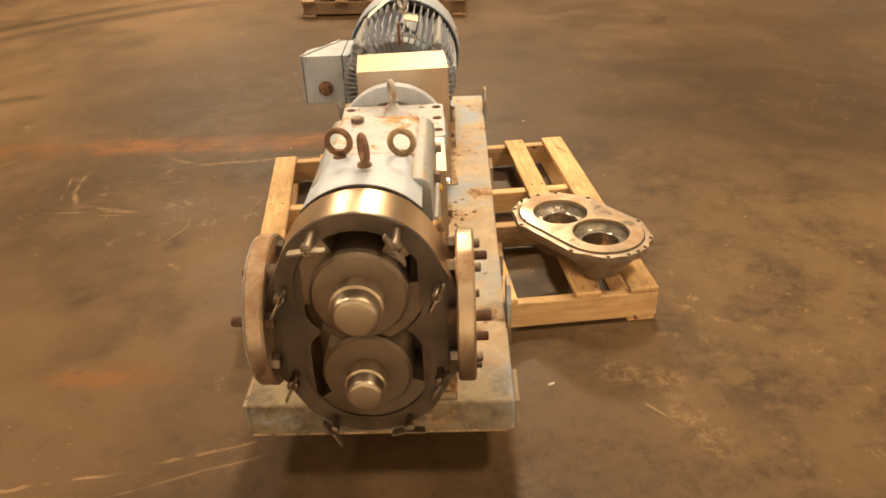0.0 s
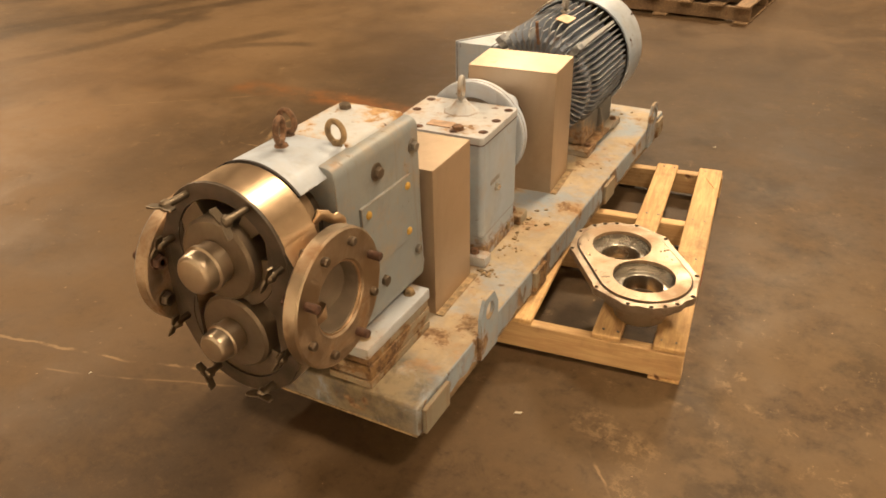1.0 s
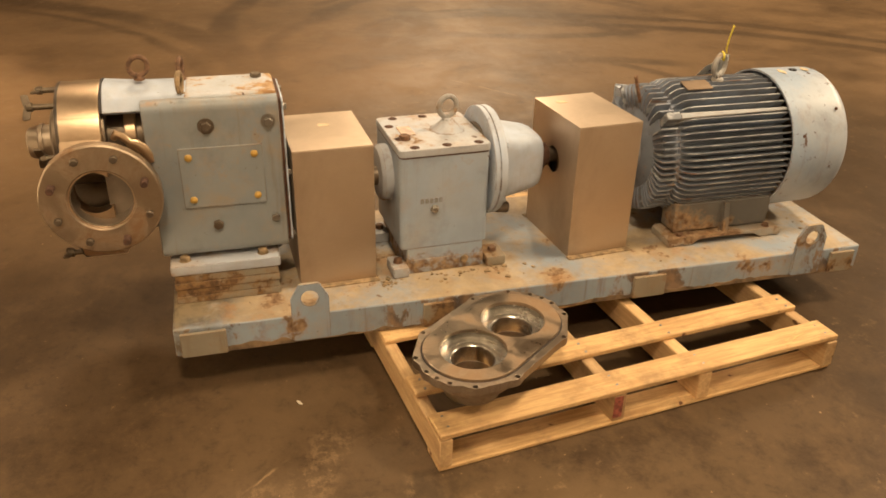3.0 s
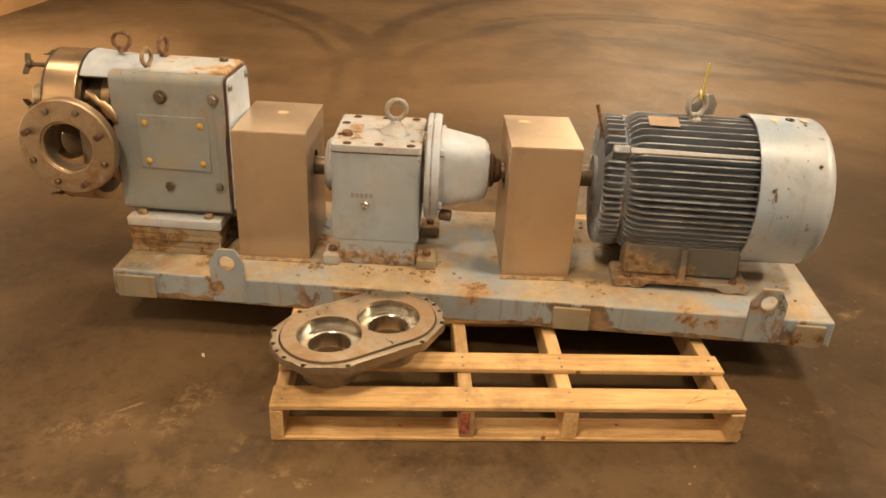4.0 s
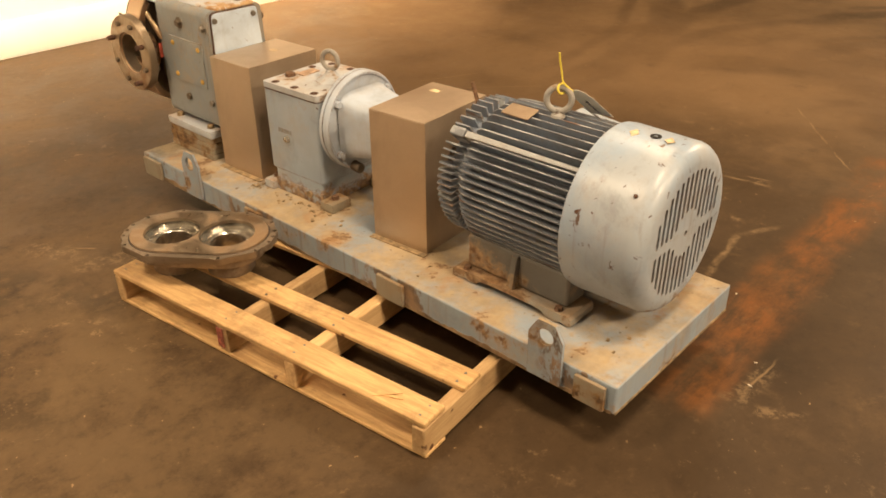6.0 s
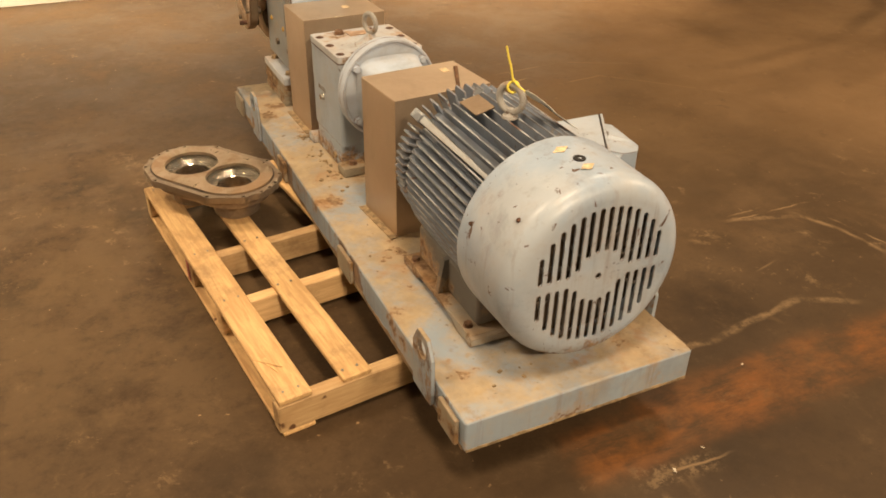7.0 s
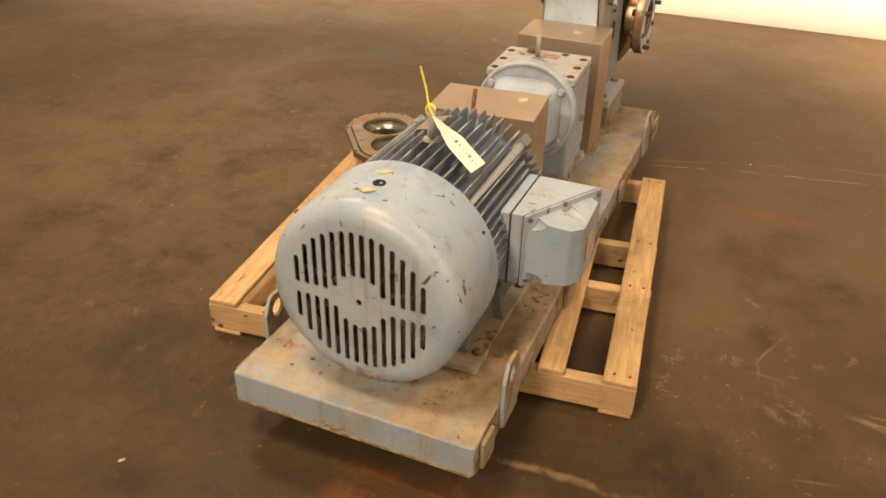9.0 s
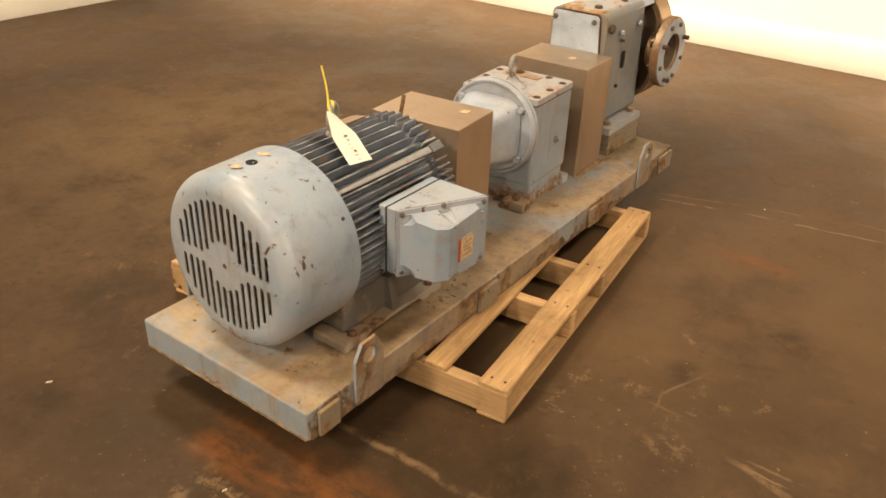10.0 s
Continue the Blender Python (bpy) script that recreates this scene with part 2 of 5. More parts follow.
FIN_RIB = paint("motor_rib_paint", (0.33, 0.345, 0.36), rust=0.66, dust=0.6, rough=0.5, seed=2.2, dust_color=(0.30, 0.24, 0.17))
FIN_EDGE = fin_edge("worn_fin_edge", (0.38, 0.40, 0.42), (0.15, 0.16, 0.18))
RUSTY = plain("flaking_rust", (0.145, 0.078, 0.042), 0.85, 0.5, 60, bump=0.5)
DARK_RUST = plain("dark_rust", (0.075, 0.035, 0.02), 0.85, 0.4, 60, bump=0.4)
RUSTY_LIGHT = plain("pale_rust", (0.265, 0.185, 0.10), 0.85, 0.5, 38, bump=0.5)
STEEL = metal("machined_steel", (0.36, 0.30, 0.235), 0.38, 0.7, patch=9.0, crisp=0.25, level=0.54)
FACE = metal("tarnished_machined_face", (0.40, 0.32, 0.235), 0.27, 0.85, dirt_color=(0.24, 0.145, 0.072), patch=6.0, crisp=0.22, level=0.53)
STEEL_DARK = metal("brown_worn_steel", (0.20, 0.16, 0.115), 0.38, 0.75, dirt_color=(0.055, 0.037, 0.024), patch=9.0, crisp=0.3)
TURNED = metal("turned_shaft_steel", (0.42, 0.345, 0.26), 0.33, 0.4, patch=7.0, crisp=0.4)
BRIGHT = metal("bright_machined_steel", (0.72, 0.69, 0.63), 0.20, 0.22)
GUARD = metal("brushed_stainless", (0.585, 0.465, 0.345), 0.36, 0.40, grain=(1, 1, 14), bump=0.03, dirt_color=(0.31, 0.215, 0.135), patch=2.6, crisp=0.5, bare=0.9, smudge=0.3)
BRONZE = metal("stained_stainless", (0.70, 0.52, 0.345), 0.29, 0.35, dirt_color=(0.34, 0.18, 0.08), patch=6.0, crisp=0.45)
FLANGE = metal("tarnished_flange", (0.41, 0.325, 0.235), 0.38, 0.92, dirt_color=(0.22, 0.115, 0.045), patch=7.5, crisp=0.2, level=0.54)
DARKSTEEL = metal("dark_oily_steel", (0.20, 0.16, 0.12), 0.42, 0.6, dirt_color=(0.05, 0.03, 0.018))
BOLT = metal("dull_bolt", (0.30, 0.275, 0.245), 0.42, 0.5, dirt_color=(0.10, 0.07, 0.045))
OILY = plain("oily_dark_iron", (0.062, 0.044, 0.030), 0.42, 0.45, 14, metallic=0.2, bump=0.2)
OILY_HUB = metal("oily_brown_steel", (0.22, 0.17, 0.12), 0.36, 0.95, dirt_color=(0.075, 0.052, 0.034), patch=6.0, crisp=0.5)
THROAT = plain("tan_throat_metal", (0.21, 0.165, 0.12), 0.45, 0.15, 20, metallic=0.3)
RUST_SIDE = plain("brown_side_rust", (0.19, 0.125, 0.068), 0.85, 0.55, 22, bump=0.5)
BLACK = plain("black_void", (0.012, 0.010, 0.009), 0.9, 0.1)
GASKET = plain("dark_gasket", (0.035, 0.03, 0.03), 0.8, 0.2)
YELLOW = plain("yellow_cap", (0.44, 0.265, 0.05), 0.5, 0.2)
STRING = plain("yellow_string", (0.75, 0.62, 0.08), 0.7, 0.1)
PAPER = plain("white_card", (0.80, 0.78, 0.70), 0.7, 0.04)
SCRAP = plain("dull_scrap", (0.52, 0.46, 0.36), 0.8, 0.2, 90)
INK = plain("dark_ink", (0.06, 0.05, 0.08), 0.8, 0.1)
STICKER = plain("pale_sticker", (0.56, 0.43, 0.26), 0.55, 0.3, 90)
COPPER = plain("worn_copper_plate", (0.36, 0.235, 0.15), 0.45, 0.3)
PLATE = metal("dull_name_plate", (0.46, 0.35, 0.25), 0.42, 0.5)
RED = plain("faded_red", (0.40, 0.07, 0.04), 0.6, 0.25)
RED_FADED = plain("worn_red_paint", (0.30, 0.085, 0.055), 0.7, 0.5, 60)
PINE = pine("pine_board", (0.72, 0.48, 0.22), (0.52, 0.315, 0.135))
PINE_ACROSS = pine("pine_stringer", (0.66, 0.45, 0.225), (0.52, 0.325, 0.15), True)
PINE_OLD = pine("old_pine", (0.27, 0.17, 0.085), (0.13, 0.08, 0.042))


def floor_material():
    n = Net("stained_concrete_floor")
    sep = n.node("ShaderNodeSeparateXYZ")
    n.link(n.coord, sep.inputs[0])
    X, Y = sep.outputs[0], sep.outputs[1]
    big = n.noise(0.8, 10, 0.62, distort=0.3)
    mid = n.noise(2.6, 12, 0.70, distort=0.3)
    fine = n.noise(24, 10, 0.74)
    grit = n.noise(120, 4, 0.6)
    col = n.mix(n.step(big, 0.34, 0.66), (0.0506, 0.0309, 0.0160), (0.0814, 0.0505, 0.0261))
    col = n.mix(n.math("MULTIPLY", n.step(mid, 0.50, 0.63), 0.45), col, (0.1122, 0.0702, 0.0356))
    col = n.mix(n.math("MULTIPLY", n.step(mid, 0.46, 0.33), 0.55), col, (0.0308, 0.0197, 0.0112))
    col = n.mix(n.math("MULTIPLY", n.step(fine, 0.50, 0.35), 0.40), col, (0.0308, 0.0197, 0.0112))
    col = n.mix(n.math("MULTIPLY", n.step(fine, 0.55, 0.70), 0.30), col, (0.1375, 0.0873, 0.0447))
    col = n.mix(n.math("MULTIPLY", n.step(grit, 0.55, 0.75), 0.18), col, (0.1430, 0.0936, 0.0495))
    wob = n.math("MULTIPLY", n.math("SUBTRACT", n.noise(1.7, 5), 0.5), 0.16)
    thin = n.math("MULTIPLY", n.math("SUBTRACT", n.noise(6.0, 4), 0.5), 0.05)

    def arc(cx, cy, r, w, soft, mid, half):
        dx, dy = n.math("SUBTRACT", X, cx), n.math("SUBTRACT", Y, cy)
        d = n.math("SQRT", n.math("ADD", n.math("MULTIPLY", dx, dx), n.math("MULTIPLY", dy, dy)))
        ahead = n.math("ADD", n.math("MULTIPLY", dx, math.cos(radians(mid))), n.math("MULTIPLY", dy, math.sin(radians(mid))))
        sector = n.step(n.math("DIVIDE", ahead, d), math.cos(radians(half + 8)), math.cos(radians(half - 4)))
        d = n.math("ABSOLUTE", n.math("ADD", n.math("SUBTRACT", d, r), wob))
        return n.math("MULTIPLY", sector, n.step(d, w + soft, w))

    def streak(x0, y0, x1, y1, w, soft, drift=None):
        length = math.hypot(x1 - x0, y1 - y0)
        ux, uy = (x1 - x0) / length, (y1 - y0) / length
        dx, dy = n.math("SUBTRACT", X, x0), n.math("SUBTRACT", Y, y0)
        along = n.math("ADD", n.math("MULTIPLY", dx, ux), n.math("MULTIPLY", dy, uy))
        side = n.math("SUBTRACT", n.math("MULTIPLY", dx, uy), n.math("MULTIPLY", dy, ux))
        side = n.math("ABSOLUTE", n.math("ADD", side, thin if drift is None else drift))
        ends = n.math("MULTIPLY", n.step(along, -0.05, 0.05), n.step(along, length + 0.05, length - 0.05))
        return n.math("MULTIPLY", ends, n.step(side, w + soft, w))

    def around(cx, cy, r0, r1):
        dx, dy = n.math("SUBTRACT", X, cx), n.math("SUBTRACT", Y, cy)
        return n.step(n.math("SQRT", n.math("ADD", n.math("MULTIPLY", dx, dx), n.math("MULTIPLY", dy, dy))), r1, r0)

    # tyre marks of fork-lift trucks
    tyre = None
    for cx, cy, r, w, mid_way, half in ((-2.25, -4.37, 3.74, 0.11, 120, 32), (-2.25, -4.37, 3.45, 0.02, 118, 26), (-4.04, 2.32, 3.16, 0.08, -106, 30), (-3.97, 1.28, 1.44, 0.06, 180, 70),
                                        (-3.97, 1.28, 1.62, 0.03, 170, 60), (-3.38, 1.16, 0.98, 0.07, 190, 100), (-3.38, 1.16, 1.14, 0.03, 180, 60), (-5.8, 1.79, 2.32, 0.05, -8, 22),
                                        (-1.44, 1.37, 1.37, 0.05, 176, 28), (-3.19, 1.12, 1.70, 0.05, -107, 34), (-4.27, -0.74, 1.45, 0.12, 64, 42), (-0.25, 0.93, 3.72, 0.06, 142, 26),
                                        (-0.25, 0.93, 4.05, 0.05, 146, 26), (-8.51, -0.86, 2.49, 0.10, 18, 46), (-2.08, 1.12, 0.82, 0.03, 160, 60), (-2.6, 0.3, 0.62, 0.10, 150, 80)):
        m = arc(cx, cy, r, w * 0.7, 0.05 + w * 0.5, mid_way, half)
        tyre = m if tyre is None else n.math("MAXIMUM", tyre, m)
    tyre = n.math("MULTIPLY", tyre, n.step(n.noise(1.3, 5), 0.24, 0.52))
    # Dusty western lane, its colour lightened further in place of floor sheen
    lane = n.math("MULTIPLY", n.step(X, -0.9, -2.4), n.step(n.noise(0.9, 8, 0.6), 0.30, 0.62))
    col = n.mix(n.math("MULTIPLY", lane, 0.68), col, (0.168, 0.106, 0.055))
    col = n.mix(n.math("MULTIPLY", tyre, 0.58), col, (0.0396, 0.0249, 0.0138))
    # Unstained orange floor, painted lighter to replace a lamp's light
    clean_lit = n.math("MULTIPLY", around(-2.3, -2.2, 0.8, 2.4), n.step(n.noise(0.9, 7, 0.6), 0.22, 0.50))
    col = n.mix(n.math("MULTIPLY", clean_lit, 0.42), col, (0.1738, 0.1058, 0.0529))
    # Extra brightness west of the skid, painted into the floor colour
    lit_west = n.math("MULTIPLY", around(-0.95, -0.35, 0.2, 1.4), n.step(n.noise(1.6, 8, 0.66), 0.28, 0.56))
    col = n.mix(n.math("MULTIPLY", lit_west, 0.65), col, (0.138, 0.086, 0.043))
    # Dry dusty patch, paler than its dust to save raising the east lamp
    dry = n.math("MULTIPLY", around(1.35, -0.4, 0.4, 1.7), n.step(n.noise(3.0, 9, 0.7), 0.34, 0.58))
    col = n.mix(n.math("MULTIPLY", dry, 0.62), col, (0.148, 0.097, 0.050))
    # Paler far floor: gloss from distant lamps, painted as colour
    worn = n.math("MULTIPLY", around(-3.0, 0.2, 0.5, 1.9), n.step(n.noise(1.1, 8, 0.64), 0.24, 0.54))
    col = n.mix(n.math("MULTIPLY", worn, 0.45), col, (0.205, 0.122, 0.060))
    # Northern and eastern floor painted darker to offset too much lamp light
    dull = n.math("MULTIPLY", n.math("MAXIMUM", around(-0.5, 1.75, 0.7, 2.0), n.math("MAXIMUM", around(-1.5, 0.55, 0.3, 1.1), around(1.8, 1.6, 0.4, 1.4))), n.step(n.noise(2.1, 8, 0.66), 0.24, 0.60))
    col = n.mix(n.math("MULTIPLY", dull, 0.66), col, (0.040, 0.0255, 0.0140))
    # rust-coloured stains
    stain = streak(-2.1, 1.07, 0.0, 1.13, 0.04, 0.10, wob)
    stain = n.math("MAXIMUM", stain, n.math("MULTIPLY", streak(-1.0, -0.68, -0.62, -0.67, 0.01, 0.06, wob), 0.7))
    stain = n.math("MULTIPLY", stain, n.math("MULTIPLY", n.step(n.noise(3.2, 7, 0.7), 0.36, 0.60), n.step(n.noise(11, 9, 0.75, coord=n.scaled(0.5, 1.6, 1)), 0.30, 0.62)))
    col = n.mix(n.math("MULTIPLY", stain, 0.9), col, (0.1815, 0.0702, 0.0200))
    # pale scratches
    pale = n.math("MAXIMUM", streak(-1.25, -1.17, -0.70, -1.065, 0.002, 0.006), streak(-0.70, -1.065, -0.36, -0.955, 0.002, 0.005))
    for p in ((-2.5, 0.5, -1.9, 0.95),
              (-1.15, 0.39, -1.5, 0.40), (-1.54, 0.74, -1.5, 0.53), (-0.34, 1.26, -0.16, 1.25), (0.63, -0.82, 0.70, -0.92), (-1.19, 0.36, -1.29, 0.357)):
        pale = n.math("MAXIMUM", pale, streak(*p, 0.001, 0.005))
    pale = n.math("MULTIPLY", pale, n.step(n.noise(9, 4), 0.40, 0.55))
    # broken dusty lines
    for p in ((-0.27, 0.905, -0.64, 0.898), (-0.64, 0.898, -1.01, 0.848), (-1.01, 0.848, -1.15, 0.925), (-1.14, 0.38, -1.39, 0.455), (-1.41, 0.448, -1.47, 0.59), (-1.47, 0.59, -1.49, 0.76)):
        pale = n.math("MAXIMUM", pale, n.math("MULTIPLY", streak(*p, 0.002, 0.016), n.math("MULTIPLY", n.step(n.noise(14, 9, 0.75), 0.36, 0.60), 0.9)))
    # thin curved scratches
    for p in ((-0.951, 0.09, -0.885, 0.25), (-0.885, 0.25, -0.892, 0.305), (-0.892, 0.305, -0.945, 0.305), (-0.343, -1.01, -0.68, -1.135), (-0.68, -1.135, -0.97, -1.225),
              (-1.09, -1.27, -1.5, -1.3), (-1.5, -1.3, -1.85, -1.14), (-1.35, -1.03, -1.574, -1.05), (-1.574, -1.05, -2.04, -0.6), (-1.02, 0.676, -1.075, 0.664)):
        pale = n.math("MAXIMUM", pale, n.math("MULTIPLY", streak(*p, 0.0012, 0.005, n.math("MULTIPLY", thin, 0.4)), n.math("MULTIPLY", n.step(n.noise(8, 5, 0.6), 0.38, 0.54), 0.6)))
    # scuffed patches
    crumbs = n.step(n.noise(26, 9, 0.78), 0.46, 0.60)
    for p, w in (((-0.96, 0.395, -1.05, 0.455), 0.03), ((0.815, -0.548, 0.745, -0.535), 0.012), ((0.972, -0.485, 0.90, -0.45), 0.014), ((0.90, -0.45, 0.836, -0.34), 0.012), ((0.80, -1.04, 0.72, -0.85), 0.05),
                 ((0.76, -0.79, 0.55, -0.68), 0.06), ((-0.11, 1.24, -0.31, 1.262), 0.035), ((-0.92, 0.45, -1.0, 0.467), 0.02), ((-0.83, -0.08, -0.885, -0.03), 0.01), ((0.85, -0.40, 0.837, -0.325), 0.01), ((-0.11, 1.30, -0.17, 1.40), 0.02)):
        pale = n.math("MAXIMUM", pale, n.math("MULTIPLY", n.math("MULTIPLY", streak(*p, w * 0.4, w), crumbs), 0.75))
    # greasy smudges
    for cx, cy, r in ((0.81, -0.47, 0.10), (0.90, -0.67, 0.13), (0.97, -0.83, 0.14), (-0.90, 0.12, 0.06), (-1.1, -0.24, 0.09), (0.75, 0.95, 0.16), (-0.75, 0.75, 0.15), (0.45, 1.35, 0.12), (-0.35, 1.28, 0.10), (1.15, -0.15, 0.15)):
        spot = n.math("MULTIPLY", around(cx, cy, r * 0.3, r * 1.5), n.step(n.noise(7, 8, 0.7), 0.38, 0.60))
        col = n.mix(n.math("MULTIPLY", spot, 0.55), col, (0.0286, 0.0191, 0.0109))
    specks = n.math("MULTIPLY", n.step(n.noise(48, 3, 0.5), 0.715, 0.74), n.step(n.noise(1.4, 4), 0.42, 0.6))
    blot = n.noise(7.5, 12, 0.76, distort=0.5)
    col = n.mix(n.math("MULTIPLY", n.step(blot, 0.55, 0.66), 0.22), col, (0.1430, 0.0883, 0.0428))
    col = n.mix(n.math("MULTIPLY", n.step(blot, 0.45, 0.32), 0.32), col, (0.0286, 0.0180, 0.0105))
    scuff = n.math("MULTIPLY", n.step(n.noise(13, 12, 0.80, distort=0.3), 0.56, 0.66), n.math("MULTIPLY", n.math("MAXIMUM", n.step(n.noise(1.1, 5), 0.48, 0.64), around(1.0, -0.36, 0.1, 0.5)), 0.55))
    pale = n.math("MAXIMUM", n.math("MAXIMUM", n.math("MULTIPLY", pale, 0.55), specks), scuff)
    col = n.mix(pale, col, (0.2970, 0.1968, 0.1045))
    n.bump(n.math("ADD", n.math("MULTIPLY", fine, 0.5), mid), 0.12, 0.004)
    rough = n.math("ADD", 0.44, n.math("MULTIPLY", n.step(mid, 0.3, 0.7), 0.2))
    return n.done(col, rough, 0.0, 0.14)


FLOOR = floor_material()
WALL = plain("white_painted_wall", (0.86, 0.85, 0.80), 0.7, 0.02, 3)
WALL_BASE = plain("cream_wall_base", (0.85, 0.83, 0.75), 0.6, 0.03, 4)
BROWN_WALL = plain("brown_board_wall", (0.30, 0.17, 0.07), 0.7, 0.12, 2)
# Ceiling and these walls are unseen; their dull tones hold bounced light down
CEIL = plain("dull_ceiling", (0.22, 0.21, 0.19), 0.8, 0.1, 2)
UPPER_WALL = plain("dull_grey_wall", (0.29, 0.265, 0.23), 0.8, 0.1, 2)


# ---- mesh helpers ----
PLACE = {}


def thing(name, m, label, category, group="", kind=""):
    ob = new(name)
    ob.matrix_world = m
    ob.empty_display_size = 0.1
    PLACE[ob] = m.copy()
    return tagged(ob, label, category, group, kind)


def mesh_of(name, bm, material, sharp=35):
    bmesh.ops.recalc_face_normals(bm, faces=bm.faces)
    me = bpy.data.meshes.new(name)
    bm.to_mesh(me)
    bm.free()
    for p in me.polygons:
        p.use_smooth = True
    me.set_sharp_from_angle(angle=radians(sharp))
    me.materials.append(material)
    return me


def part(name, bm, material, parent, label="", local=False, kind=""):
    """Link a bmesh, given in world places unless local, as one mesh under a thing or a part."""
    if not local:
        bm.transform(PLACE[parent].inverted())
    ob = new(name, mesh_of(name, bm, material))
    ob.parent = parent
    ob.modifiers.new("weighted", "WEIGHTED_NORMAL").keep_sharp = True
    PLACE[ob] = PLACE[parent]
    return tagged(ob, label, kind=kind)


def structure(name, bm, material, label, category=""):
    return tagged(new(name, mesh_of(name, bm, material)), label, category or name.split("_")[0], kind="structure")


def merge(bm, other):
    me = bpy.data.meshes.new("tmp")
    other.to_mesh(me)
    other.free()
    bm.from_mesh(me)
    bpy.data.meshes.remove(me)
    return bm


def box(lo, hi, bevel=0.0, segs=2, bm=None):
    b = bmesh.new()
    bmesh.ops.create_cube(b, size=1.0)
    lo, hi = Vector(lo), Vector(hi)
    for v in b.verts:
        v.co = Vector([lo[i] + (v.co[i] + 0.5) * (hi[i] - lo[i]) for i in range(3)])
    if bevel:
        bmesh.ops.bevel(b, geom=list(b.edges), offset=bevel, segments=segs, profile=0.5, affect="EDGES")
    return merge(bm, b) if bm else b


def lathe(profile, origin, axis, segs=32, bm=None, closed=False):
    """Turn (distance along, radius) pairs round an axis through origin."""
    b = bm or bmesh.new()
    q = Vector(axis).to_track_quat("Z", "Y")
    o = Vector(origin)
    rings = []
    for a, r in profile:
        if r < 1e-5:
            rings.append([b.verts.new(o + q @ Vector((0, 0, a)))])
        else:
            rings.append([b.verts.new(o + q @ Vector((r * math.cos(2 * math.pi * i / segs), r * math.sin(2 * math.pi * i / segs), a))) for i in range(segs)])
    pairs = list(zip(rings, rings[1:])) + ([(rings[-1], rings[0])] if closed else [])
    for r0, r1 in pairs:
        for i in range(segs):
            j = (i + 1) % segs
            if len(r0) == 1 and len(r1) == 1:
                continue
            if len(r0) == 1:
                b.faces.new((r0[0], r1[i], r1[j]))
            elif len(r1) == 1:
                b.faces.new((r0[i], r0[j], r1[0]))
            else:
                b.faces.new((r0[i], r0[j], r1[j], r1[i]))
    return b


def rod(p0, p1, r, segs=16, chamfer=0.0, bm=None):
    p0, p1 = Vector(p0), Vector(p1)
    d = (p1 - p0).length
    c = min(chamfer, r * 0.6, d * 0.4)
    prof = [(0, 0), (0, r - c), (c, r), (d - c, r), (d, r - c), (d, 0)] if c else [(0, 0), (0, r), (d, r), (d, 0)]
    return lathe(prof, p0, p1 - p0, segs, bm)


def tube(origin, axis, length, outer, inner, segs=40, bevel=0.003, bm=None):
    b = min(bevel, length * 0.3)
    return lathe([(0, inner), (0, outer - b), (b, outer), (length - b, outer), (length, outer - b), (length, inner + b), (length - b, inner)],
                 origin, axis, segs, bm, closed=True)


def torus(center, axis, big, small, n=24, m=10, bm=None, sweep=360):
    b = bm or bmesh.new()
    q = Vector(axis).to_track_quat("Z", "Y")
    full = sweep >= 360
    rings = []
    for i in range(n if full else n + 1):
        a = radians(sweep) * i / n
        d = Vector((math.cos(a), math.sin(a), 0))
        rings.append([b.verts.new(Vector(center) + q @ (d * (big + small * math.cos(2 * math.pi * k / m)) + Vector((0, 0, small * math.sin(2 * math.pi * k / m))))) for k in range(m)])
    for i in range(n):
        r0, r1 = rings[i], rings[(i + 1) % len(rings)]
        for k in range(m):
            b.faces.new((r0[k], r0[(k + 1) % m], r1[(k + 1) % m], r1[k]))
    return b


def circle(cx, cy, r, n=28, start=0.0):
    return [(cx + r * math.cos(start + 2 * math.pi * i / n), cy + r * math.sin(start + 2 * math.pi * i / n)) for i in range(n)]


def plate(outer, holes, m, depth, bevel=0.0):
    """A flat plate with holes: loops of (u, v), thickness along +w of the pose m."""
    b = bmesh.new()
    edges = []
    for loop in (outer, *holes):
        vs = [b.verts.new((u, v, 0)) for u, v in loop]
        edges += [b.edges.new((vs[i], vs[(i + 1) % len(vs)])) for i in range(len(vs))]
    bmesh.ops.triangle_fill(b, edges=edges, use_beauty=True, use_dissolve=False)
    top = bmesh.ops.extrude_face_region(b, geom=list(b.faces))["geom"]
    for v in top:
        if isinstance(v, bmesh.types.BMVert):
            v.co.z += depth
    bmesh.ops.recalc_face_normals(b, faces=b.faces)
    if bevel:
        rim = [e for e in b.edges if len(e.link_faces) == 2 and e.calc_face_angle(0) > 1.0 and abs(e.verts[0].co.z - e.verts[1].co.z) < 1e-6]
        bmesh.ops.bevel(b, geom=rim, offset=bevel, segments=2, profile=0.5, affect="EDGES")
    b.transform(m)
    return b


def axes_pose(origin, u, v):
    """A pose whose local x and y run along u and v."""
    u, v = Vector(u).normalized(), Vector(v).normalized()
    w = u.cross(v)
    m = Matrix((u, v, w)).transposed().to_4x4()
    m.translation = Vector(origin)
    return m


